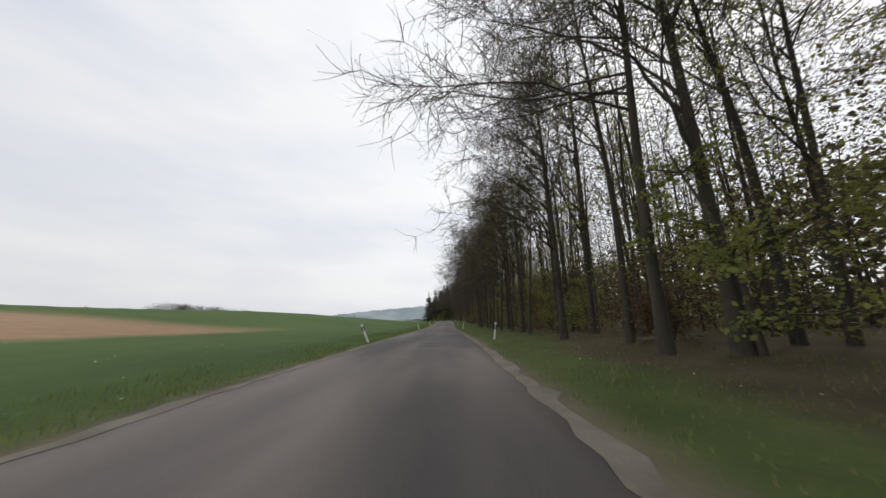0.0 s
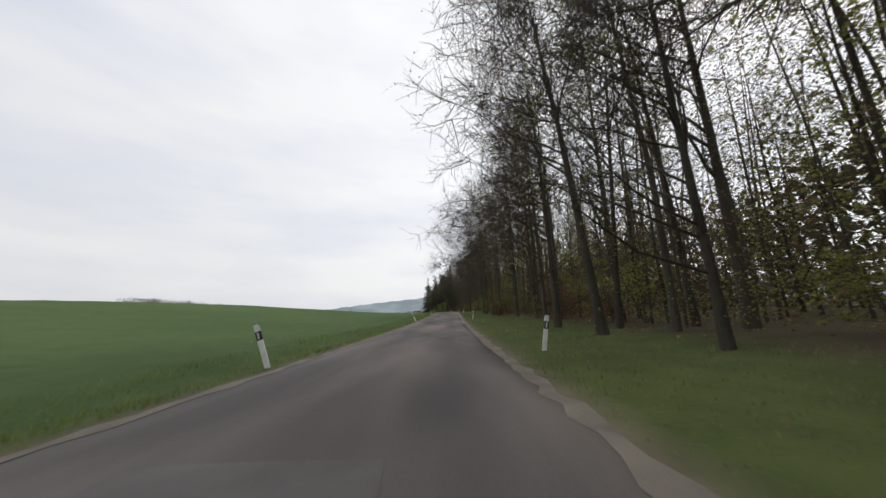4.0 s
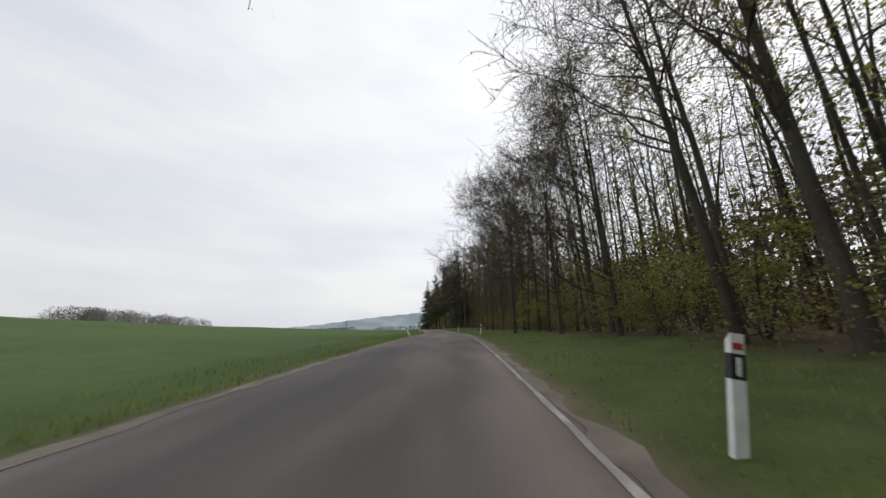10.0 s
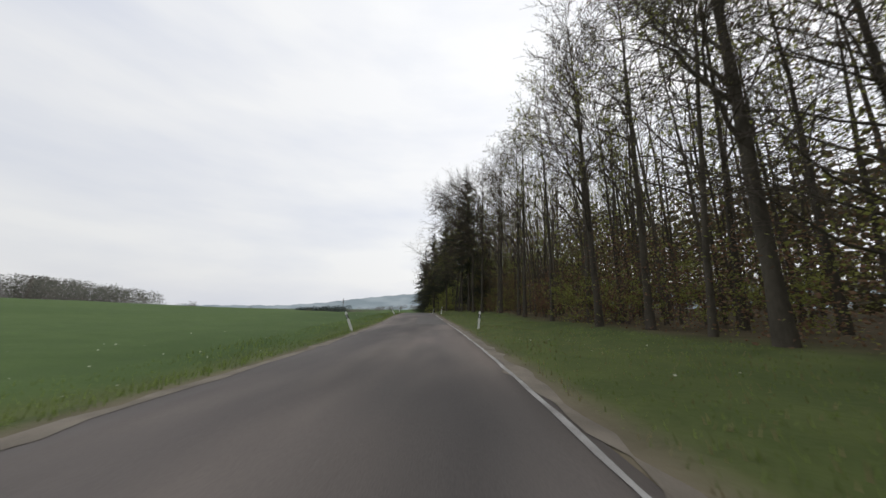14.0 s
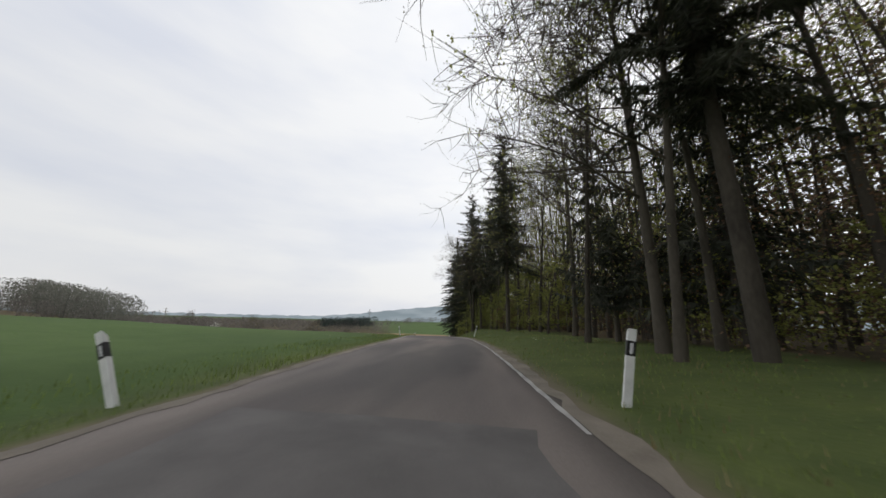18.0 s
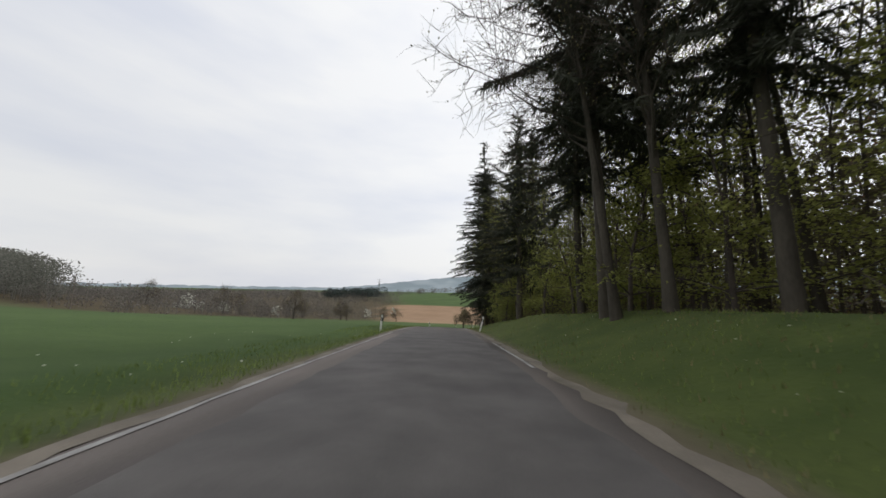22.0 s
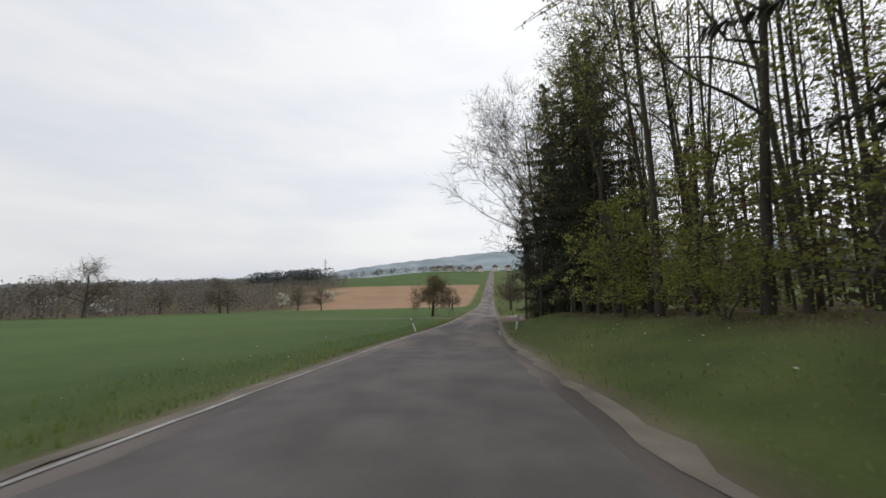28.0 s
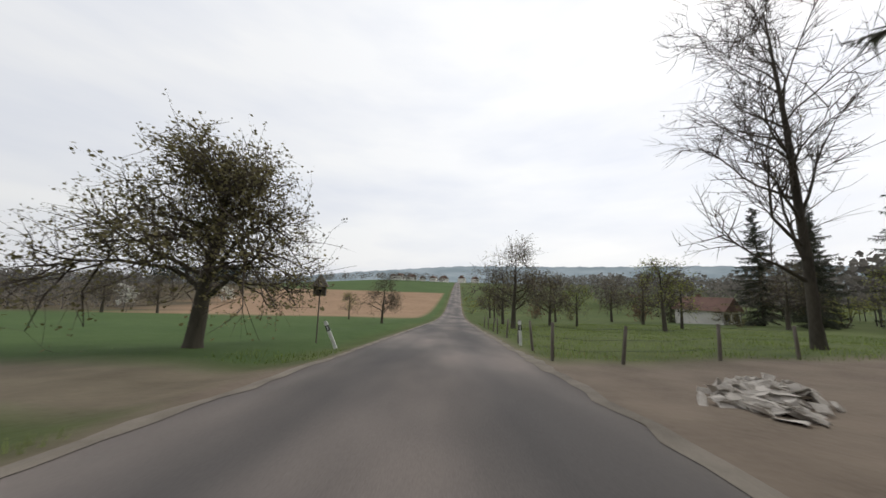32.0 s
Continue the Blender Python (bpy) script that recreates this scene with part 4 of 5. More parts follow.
def understory():
    rng = np.random.default_rng(5)
    kinds = [Shape(), Shape(), Shape()]
    leaf_layer(rng, kinds, 1050, 115, 0.8, 8.0, 4.5, 0.5, 0.044, 1.1)
    leaf_layer(rng, kinds, 1000, 105, 7.0, 18.0, 6.0, 0.45, 0.078, 1.5)
    leaf_layer(rng, kinds, 620, 220, 1.0, 14.0, 14.0, 0.3, 0.046, 1.3, 0.85, 204, 290)
    leaf_layer(rng, kinds, 520, 110, 0.4, 7.0, 9.0, 0.4, 0.046, 1.2, 1.1, 12, 200)
    leaf_layer(rng, kinds, 1400, 75, 5.0, 18.0, 13.0, 0.2, 0.058, 1.5, 0.8)
    leaf_layer(rng, kinds, 1900, 46, 16.0, 60.0, 5.0, 0.26, 0.34, 2.4, 0.9)
    leaf_layer(rng, kinds, 500, 50, 15.5, 40.0, 13.0, 0.1, 0.20, 2.2, 0.7)
    leaf_layer(rng, kinds, 600, 50, 15.5, 40.0, 16.0, 0.1, 0.22, 2.2, 0.6, 196, 292)
    leaf_layer(rng, kinds, 420, 60, 0.2, 4.0, 3.0, 0.2, 0.055, 0.9, 1.2, 60, 200)
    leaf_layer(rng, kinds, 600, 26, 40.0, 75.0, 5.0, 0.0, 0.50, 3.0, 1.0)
    leaf_layer(rng, kinds, 170, 130, 0.4, 8.0, 11.0, 0.2, 0.05, 1.2, 1.0, 195, 216)
    leaf_layer(rng, kinds, 330, 110, 2.0, 14.0, 17.0, 0.1, 0.05, 1.4, 0.6, -5, 80)
    leaf_layer(rng, kinds, 240, 110, 1.5, 12.0, 20.0, 0.1, 0.05, 1.5, 0.5, 224, 264)
    leaf_layer(rng, kinds, 130, 110, 1.5, 10.0, 17.0, 0.1, 0.05, 1.4, 0.6, 306, 328)
    names = [("understory_green", SPRING, "fresh green understory leaves in the wood"), ("understory_brown", RUSSET, "brown dry understory leaves in the wood"), ("deep_wood", PAINTED_GLOOM, "brown and green leaves deep in the wood, shade painted into the colour")]
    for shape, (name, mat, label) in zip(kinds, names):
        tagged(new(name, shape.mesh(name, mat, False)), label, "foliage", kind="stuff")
    stems = Shape()
    for i in range(1150):
        y = rng.uniform(-30, FOREST_END)
        d = rng.uniform(14, 60) if i < 700 else float(np.interp(y, EDGE_Y, EDGE_D)) + rng.uniform(1.5, 12)
        x = beside(d, y)
        z, h = land1(x, y), rng.uniform(12, 20)
        lean = rng.normal(0, 1.1, 2)
        stems.tube([(x, y, z - 0.2), (x + lean[0] * 0.25, y + lean[1] * 0.3, z + h / 2), (x + lean[0], y + lean[1], z + h)], np.array([1.0, 0.75, 0.2]) * rng.uniform(0.05, 0.13), 4)
    tagged(new("far_stems", stems.mesh("far_stems", BARK)), "thin dark tree stems deep in the wood", "trees", kind="stuff")
    haze = Shape()
    n, k = 14500, 7
    y = rng.uniform(-25, FOREST_END + 3, n)
    x = road_x(y) + np.interp(y, EDGE_Y, EDGE_D) + 0.8 + 26 * rng.uniform(0, 1, n) ** 1.3
    root = np.stack([x, y, road_z(y) + 0.3 + 21 * rng.uniform(0, 1, n) ** 0.85], 1)
    way = rng.normal(size=(n, 3)) * (1, 1, 0.5) + (0, 0, 0.9)
    way *= rng.uniform(1.4, 3.2, (n, 1)) / np.linalg.norm(way, axis=1)[:, None]
    start = np.repeat(root, k, 0) + np.repeat(way, k, 0) * rng.uniform(0.15, 1.0, (n * k, 1))
    side = np.repeat(way, k, 0) * 0.35 + rng.normal(0, 0.75, (n * k, 3))
    side *= rng.uniform(0.4, 1.2, (n * k, 1)) / np.linalg.norm(side, axis=1)[:, None]
    for a, b, w0, w1 in ((root, way, 0.017, 0.006), (start, side, 0.009, 0.005)):
        across = np.cross(b, rng.normal(size=b.shape))
        across *= rng.uniform(0.7, 1.5, (len(b), 1)) / (np.linalg.norm(across, axis=1)[:, None] + 1e-9)
        haze.faces(np.stack([a - across * w0, a + across * w0, a + b + across * w1, a + b - across * w1], 1))
    tagged(new("understory_twigs", haze.mesh("understory_twigs", TWIG)), "fine bare twigs filling the wood", "twigs", kind="stuff")


understory()
for d, y, kind, s in [(6.6, 335.5, "bush_bare", 0.9), (7.6, 337.5, "bush_russet", 0.8), (8.8, 339.0, "bush_bare", 1.0), (9.8, 341.0, "bush_russet", 0.9), (11.5, 342.0, "bush_bare", 1.1), (7.2, 333.0, "bush_bare", 0.9),
                      (13.0, 343.0, "sap_green_b", 0.8), (15.0, 342.0, "bush_russet", 1.0), (10.5, 337.0, "bush_russet", 1.0), (17.0, 341.0, "bush_bare", 1.1), (8.4, 335.0, "bush_russet", 1.0), (9.0, 343.0, "bush_bare", 1.0), (10.0, 346.0, "bush_bare", 0.9), (12.0, 345.0, "bush_russet", 1.0), (8.0, 341.5, "bush_bare", 0.7), (12.5, 339.5, "bush_russet", 1.0), (20.0, 342.0, "bush_russet", 1.0)]:
    plant(kind, beside(d, y), y, rnd.uniform(0, 360), s)

# ---------- helpers for small things ----------
def part(name, bm, mat, parent=None, label="", kind=""):
    me = bpy.data.meshes.new(name)
    bm.to_mesh(me)
    bm.free()
    me.materials.append(mat)
    ob = new(name, me)
    ob.parent = parent
    return tagged(ob, label, kind=kind)


def box(sx, sy, sz, at=(0, 0, 0), bevel=0.0, turn=0.0):
    bm = bmesh.new()
    bmesh.ops.create_cube(bm, size=1.0, matrix=Matrix.Translation(at) @ Matrix.Rotation(radians(turn), 4, "Z") @ Matrix.Diagonal((sx, sy, sz, 1)))
    if bevel:
        bmesh.ops.bevel(bm, geom=bm.edges[:], offset=bevel, segments=1, affect="EDGES")
    return bm


def prism(outline, z0, z1, top_drop=0.0):
    """An upright prism; the top slopes down by top_drop towards +y."""
    bm = bmesh.new()
    ys = [p[1] for p in outline]
    lo, hi = min(ys), max(ys)
    a = [bm.verts.new((x, y, z0)) for x, y in outline]
    b = [bm.verts.new((x, y, z1 - top_drop * (y - lo) / (hi - lo + 1e-9))) for x, y in outline]
    n = len(outline)
    for i in range(n):
        bm.faces.new((a[i], a[(i + 1) % n], b[(i + 1) % n], b[i]))
    bm.faces.new(list(reversed(a)))
    bm.faces.new(b)
    return bm


# ---------- delineator posts ----------
def make_post():
    """White plastic delineator: hollow-looking rounded wedge, black band, reflector."""
    root = new("delineator_post")
    prof = [(-0.06, -0.045), (0.06, -0.045), (0.055, 0.02), (0.025, 0.05), (-0.025, 0.05), (-0.055, 0.02)]
    part("post_body", prism(prof, -0.25, 0.62), PLASTIC, root)
    band = [(x * 1.06, y * 1.06) for x, y in prof]
    dark = part("band", prism(band, 0.62, 0.84), BLACK, root, "black band")
    part("post_cap", prism(prof, 0.84, 1.02, 0.10), PLASTIC, root)
    part("reflector", box(0.045, 0.012, 0.16, (0, -0.053, 0.73), 0.004), REFLECT, dark, "small pale reflector")
    return root


POSTS_R = [18.9, 53.5, 85.0, 112.7, 142.6, 171.6, 201.3, 231.7, 262.2, 295.4, 322.0, 354.5]
POSTS_L = [17.8, 52.1, 83.6, 111.5, 141.4, 170.4, 199.9, 229.6, 259.0, 291.8, 323.4, 353.3]
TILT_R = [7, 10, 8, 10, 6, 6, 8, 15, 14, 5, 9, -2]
TILT_L = [-24, -20, -28, -18, -26, -22, -30, -10, 4, -10, -20, -26]
post0 = None
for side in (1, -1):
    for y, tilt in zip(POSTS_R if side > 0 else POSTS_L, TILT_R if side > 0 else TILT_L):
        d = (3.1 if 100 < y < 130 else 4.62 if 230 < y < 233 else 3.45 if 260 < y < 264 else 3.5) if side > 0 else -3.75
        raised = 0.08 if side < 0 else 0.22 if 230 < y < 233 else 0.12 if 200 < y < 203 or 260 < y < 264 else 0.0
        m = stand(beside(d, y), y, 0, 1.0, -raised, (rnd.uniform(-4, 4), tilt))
        if post0 is None:
            post0 = make_post()
            post0.matrix_world = m
        else:
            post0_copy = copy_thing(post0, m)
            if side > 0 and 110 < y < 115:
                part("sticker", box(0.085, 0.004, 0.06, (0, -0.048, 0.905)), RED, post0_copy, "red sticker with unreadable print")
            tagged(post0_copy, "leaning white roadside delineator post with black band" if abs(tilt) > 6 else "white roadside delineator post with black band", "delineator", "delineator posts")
tagged(post0, "white roadside delineator post with black band", "delineator", "delineator posts")


# ---------- edge lines and sandy margins of the road ----------
LINE_PAINT = material("worn_road_paint", (0.21, 0.20, 0.19), (0.46, 0.45, 0.43), scale=2.0, fine=60, rough=0.7, bump=0.1)
SAND = material("sandy_margin", (0.135, 0.117, 0.094), (0.245, 0.215, 0.175), scale=1.5, fine=50, rough=0.95, bump=0.5)
PATCH = material("dark_road_patch", (0.090, 0.084, 0.080), (0.148, 0.138, 0.131), scale=1.2, fine=80, rough=0.85, bump=0.3)


def ribbon(name, d0, d1, y0, y1, lift, mat, rng, ragged=0.03, thick=0.004):
    ys = np.arange(y0, y1 + 0.01, 0.5)
    n = len(ys)
    a, b = d0 + rng.normal(0, ragged, n), d1 + rng.normal(0, ragged, n)
    d = np.stack([a, (a + b) / 2, b], 1)
    x, y = lane_x(ys)[:, None] + d, np.repeat(ys[:, None], 3, 1)
    flat = np.maximum(road_z(ys)[:, None] + 0.03 * (1 - np.abs(d) / HALF) * (np.abs(d) < HALF), land(x, y)) + lift
    return grid_mesh(name, x, y, flat, mat)


def road_markings():
    rng = np.random.default_rng(9)
    spans = [(76, 84), (90, 99), (112, 178), (183, 196), (200, 236), (246, 252), (262, 272), (318, 322)]
    for y0, y1 in spans:
        tagged(new("edge_line_right", ribbon("edge_line_right", HALF - 0.22, HALF - 0.13, y0, y1, 0.008, LINE_PAINT, rng, 0.012)), "worn white edge line on the asphalt", "road marking", kind="structure")
    for y0, y1 in [(214, 256), (258, 343)]:
        tagged(new("edge_line_left", ribbon("edge_line_left", -HALF + 0.10, -HALF + 0.18, y0, y1, 0.008, LINE_PAINT, rng, 0.012)), "worn white edge line on the asphalt", "road marking", kind="structure")
    tagged(new("margin_right", ribbon("margin_right", HALF - 0.12, HALF + 0.20, -20, 400, 0.006, SAND, rng, 0.07)), "pale sandy margin along the asphalt", "road margin", kind="structure")
    tagged(new("margin_left", ribbon("margin_left", -HALF - 0.14, -HALF + 0.09, -20, 400, 0.006, SAND, rng, 0.05)), "pale sandy margin along the asphalt", "road margin", kind="structure")
    for y0, y1, a, b in [(14, 24, -0.2, 2.2), (38, 47, -1.4, 0.7), (60, 64, 0.3, 2.3), (99, 107, 0.4, 2.1), (128, 134, -2.2, 0.2), (176, 190, 0.1, 2.4), (194, 200, -1.8, 1.9), (236, 262, -1.9, 2.2), (276, 312, -2.2, 2.3), (322, 331, -0.6, 2.2)]:
        tagged(new("asphalt_patch", ribbon("asphalt_patch", a, b, y0, y1, 0.005, PATCH, rng, 0.04)), "darker repaired stretch of asphalt", "road patch", kind="structure")


road_markings()


# ---------- grass and young corn ----------
def blades(name, label, mat, n, dlo, dhi, ylo, yhi, h, seed, power=1.0, skip=None):
    rng = np.random.default_rng(seed)
    y = rng.uniform(ylo, yhi, n)
    d = dlo + (dhi - dlo) * rng.uniform(0, 1, n) ** power
    if skip is not None:
        keep = ~skip(d, y)
        y, d = y[keep], d[keep]
        n = len(y)
    x = lane_x(y) + d
    z = land(x, y)
    az, lean = rng.uniform(0, 2 * np.pi, n), rng.uniform(0.1, 0.55, n)
    hh = h * rng.uniform(0.5, 1.3, n) * (0.85 + 0.3 * np.sin(x * 1.3) * np.sin(y * 0.7))
    w = 0.006 + 0.035 * hh
    c, s = np.cos(az), np.sin(az)
    base = np.stack([x, y, z - 0.02], 1)
    side = np.stack([-s * w, c * w, 0 * w], 1)
    tip = base + np.stack([c * lean * hh, s * lean * hh, hh], 1)
    shape = Shape()
    shape.faces(np.stack([base - side, base + side, tip], 1))
    tagged(new(name, shape.mesh(name, mat, False)), label, "grass", kind="stuff")


def in_yard(d, y):
    return ((y > 331.5 + 0.25 * d) & (y < 350.5) & (d > 2.5)) | ((y > 344.6) & (y < 349.6) & (d < -2))


blades("verge_grass", "rough green grass on the verge", GRASS, 85000, HALF + 0.35, 9.5, -6, 352, 0.11, 1, 1.1, in_yard)
blades("verge_grass_dry", "dry straw-coloured grass among the green", STRAW, 22000, HALF + 0.3, 8.5, -6, 352, 0.13, 2, 1.1, in_yard)
blades("verge_grass_far_side", "rough green grass along the field's edge", GRASS, 60000, -HALF - 0.25, -6.0, -6, 352, 0.15, 3, 1.2, in_yard)
blades("young_crop", "dense young green cereal in the field", CROP, 45000, -5.0, -20.0, -4, 352, 0.045, 4, 1.3, in_yard)
blades("meadow_grass", "green meadow grass in the orchard", GRASS, 30000, HALF + 1.0, 30.0, 350, 384, 0.16, 6, 1.0, in_yard)


FLOWER = leafy("small_white_flowers", (0.55, 0.54, 0.45), (0.80, 0.79, 0.70))


def flowers():
    rng = np.random.default_rng(31)
    n = 1500
    y, side = rng.uniform(0, 345, n), rng.uniform(0, 1, n)
    clump = np.sin(y * 0.21) + np.sin(y * 0.077 + 2) > 0.1
    d = np.where(side < 0.45, rng.uniform(-9, -3.6, n), rng.uniform(4.2, 7.5, n))
    x, y, d = (lane_x(y) + d)[clump], y[clump], d[clump]
    c = np.stack([x, y, land(x, y) + rng.uniform(0.08, 0.2, len(x))], 1)
    s = Shape()
    s.faces(leaf_quads(rng, c, 0.022, 0.9))
    tagged(new("small_flowers", s.mesh("small_flowers", FLOWER, False)), "small white flowers scattered in the grass", "flowers", kind="stuff")


flowers()

# ---------- the end of the wood: old fruit trees, bare tree, fence, yard ----------
ORCH = "old fruit trees in the meadow"
PROTO["apple_big"] = (broadleaf(57, 6.4, 0.28, 0.28, 4.5, 22, 17, 10, (0.05, 0), (0, 0), 16000, BUDS, 0.046, wander=0.10, rise=(0.25, 1.1), sag=0.45, fork=0.46, inner=0.25), "broad old apple tree with gnarled limbs, buds opening", "apple tree", ORCH, "apple_tree")
PROTO["apple_a"] = (broadleaf(52, 5.6, 0.20, 0.28, 4.0, 15, 11, 10, (0.05, 0), (0, 0), 1500, BUDS, 0.05, wander=0.10, sag=0.6, rise=(0.2, 0.8), fork=0.45), "old fruit tree with a round twiggy crown", "fruit tree", ORCH, "fruit_tree")
PROTO["apple_b"] = (broadleaf(53, 5.0, 0.15, 0.32, 2.6, 12, 8, 8, (-0.05, 0.03), (0, 0), 1200, SPRING, 0.05, wander=0.10, sag=0.4, fork=0.45), "small fruit tree with first leaves", "fruit tree", ORCH, "fruit_tree")
PROTO["bare_big"] = (broadleaf(54, 17, 0.21, 0.18, 6.0, 24, 12, 9, (-0.02, 0), (-0.2, 0), 150, BUDS, 0.04, wander=0.06, rise=(0.8, 1.7), fork=0.48), "tall bare tree with upswept branches", "tree", "", "tree")
PROTO["plum"] = (sapling(55, 6.4, 2600, BLOSSOM, 2, 0.13, 0.9), "fruit tree in white blossom at the field's edge", "blossom tree", "white blossoming trees", "blossom_tree")
plant("apple_big", -20.9, 351.8, 0, 1.0)
plant("apple_a", -18.6, 377.0, 40, 0.85)
plant("bare_big", 2.6, 353.5, 0, 1.0)
for kind, x, y, turn, size in [("apple_a", -5.2, 371, 0, 1.35), ("apple_a", -3.0, 384, 80, 1.2), ("apple_b", -1.5, 396, 10, 1.2), ("apple_a", 0.5, 410, 200, 1.2), ("apple_b", 7.6, 368, 0, 1.35),
                               ("apple_b", 3.5, 376, 120, 1.0), ("apple_a", 1.6, 379, 30, 1.0), ("apple_b", 12.5, 372, 200, 1.1), ("apple_a", 17.0, 384, 300, 1.1), ("apple_a", 24.0, 372, 10, 1.1), ("apple_b", 27.0, 366, 90, 1.2),
                               ("apple_a", 9.5, 396, 150, 1.2), ("apple_a", 21.0, 398, 50, 1.3), ("apple_b", -26.0, 392, 50, 0.9)]:
    plant(kind, x, y, turn, size)
for x, y, s in [(31, 396, 0.75), (35, 384, 0.85), (38, 380, 0.8), (30, 374, 0.6), (40, 372, 0.9), (44, 368, 0.8)]:
    plant(rnd.choice(["spruce_a", "spruce_c"]), x, y, rnd.uniform(0, 360), s)
for x, y, s in [(10, 408, 1.3), (16, 404, 1.2), (24, 394, 1.4), (33, 388, 1.3), (36, 376, 1.2), (27, 380, 1.1), (42, 362, 1.4), (36, 358, 1.3), (5, 420, 1.4), (-1, 428, 1.3), (31, 362, 1.2)]:
    plant(rnd.choice(["bush_bare", "sap_green_b", "bush_russet"]), x, y, rnd.uniform(0, 360), s)


def fence():
    """Weathered posts along the meadow with three wires."""
    root = new("meadow_fence")
    spots = [(-1.6, 350.9), (-4.8, 350.3), (-8.0, 349.9), (-9.9, 350.1), (-9.6, 352.6), (-9.3, 355.4), (-9.0, 358.6), (-8.8, 361.8), (-8.4, 365.0), (-8.1, 368.4), (-7.8, 372.0)]
    tops = []
    me = None
    for i, (x, y) in enumerate(spots):
        if me is None:
            s = Shape()
            s.tube([(0, 0, -0.3), (0.01, 0, 0.5), (0, 0.01, 1.05), (0, 0.01, 1.06)], [0.055, 0.05, 0.045, 0.005], 7)
            me = s.mesh("fence_post", OLDWOOD)
        ob = new("fence_post", me)
        ob.parent = root
        ob.matrix_world = stand(x, y, i * 40, 1.0, 0, (rnd.uniform(-6, 6), rnd.uniform(-6, 6)))
        tops.append((x, y, land1(x, y)))
    for h in (0.35, 0.65, 0.95):
        s = Shape()
        pts = []
        for a, b in zip(tops[:-1], tops[1:]):
            for u in (0, 0.5):
                pts.append([a[k] + (b[k] - a[k]) * u + (h - 0.06 * (u == 0.5) if k == 2 else 0) for k in range(3)])
        pts.append([tops[-1][0], tops[-1][1], tops[-1][2] + h])
        s.tube(pts, [0.004] * len(pts), 4)
        ob = new("wire", s.mesh("wire", BLACK))
        ob.parent = root
    tagged(root, "weathered wooden meadow fence with thin wires", "fence")


fence()


def nest_box():
    """A pointed-roof wooden box on a thin pole by the road."""
    root = new("box_on_pole")
    root.matrix_world = stand(-18.2, 355.2, 12)
    s = Shape()
    s.tube([(0, 0, -0.3), (0, 0, 1.2), (0, 0, 2.0)], [0.03, 0.03, 0.028], 8)
    pole = new("pole", s.mesh("pole", OLDWOOD))
    pole.parent = root
    part("box_body", box(0.50, 0.36, 0.42, (0, 0, 2.2), 0.01), OLDWOOD, root)
    bm = bmesh.new()
    v = [bm.verts.new(p) for p in [(-0.37, -0.28, 2.39), (0.37, -0.28, 2.39), (0.37, 0.28, 2.39), (-0.37, 0.28, 2.39), (0, 0, 3.0)]]
    bm.faces.new(v[3::-1])
    for i in range(4):
        bm.faces.new((v[i], v[(i + 1) % 4], v[4]))
    part("roof", bm, OLDWOOD, root, "steep pointed dark roof")
    # no hole is cut: a black plate stands in for its shade
    part("opening", box(0.16, 0.02, 0.16, (0, -0.185, 2.2), 0.003), BLACK, root, "black plate painted as the shade of an opening")
    tagged(root, "dark wooden box with steep roof on a thin pole", "wooden box")


nest_box()


def rubble():
    """Pale broken slabs tipped on the yard's edge."""
    root = new("rubble_heap")
    stone = material("pale_rubble", (0.28, 0.25, 0.21), (0.50, 0.46, 0.41), scale=4, fine=40, bump=0.5, vary=0.3)
    rng = np.random.default_rng(17)
    kinds = []
    for k in range(6):
        bm = bmesh.new()
        bmesh.ops.create_cube(bm, size=1.0, matrix=Matrix.Diagonal((rng.uniform(0.18, 0.42), rng.uniform(0.10, 0.22), rng.uniform(0.03, 0.07), 1)))
        for v in bm.verts:
            v.co += Vector(rng.normal(0, 0.03, 3).tolist())
        bmesh.ops.bevel(bm, geom=bm.edges[:], offset=0.012, segments=1, affect="EDGES")
        me = bpy.data.meshes.new("slab")
        bm.to_mesh(me)
        bm.free()
        me.materials.append(stone)
        kinds.append(me)
    for i in range(150):
        u, v = rng.normal(0, 0.45), rng.normal(0, 0.5)
        x, y = -8.0 + 0.85 * u + 0.75 * v, 346.3 + 0.85 * v
        h = 0.22 * math.exp(-(u * u + v * v) * 0.9)
        ob = new("slab", kinds[i % 6])
        ob.parent = root
        ob.matrix_world = Matrix.LocRotScale((x, y, land1(x, y) + h * rng.uniform(0.2, 1.0)), Euler((rng.normal(0, 0.35), rng.normal(0, 0.35), rng.uniform(0, 6.3))), None)
    tagged(root, "heap of pale broken slabs on the bare yard", "rubble")


rubble()

# ---------- beyond the field: groves, blossom, woods, masts, houses ----------
for x, y, s in [(-172, 374, 1.3), (-181, 382, 1.7), (-168, 380, 1.0), (-196, 392, 1.2), (-150, 376, 1.1), (-130, 392, 1.2), (-206, 430, 1.4), (-92, 424, 1.1), (-84, 452, 1.0)]:
    plant("plum", x, y, rnd.uniform(0, 360), s)
for x, y, s in [(-139, 366, 1.0), (-156, 393, 0.95), (-98, 362, 0.95), (-91, 391, 0.8), (-86, 388, 0.6), (-120, 400, 0.7), (-64, 402, 0.55), (-70, 398, 0.6), (-178, 360, 0.9)]:
    plant("apple_a", x, y, rnd.uniform(0, 360), 2.1 * s)


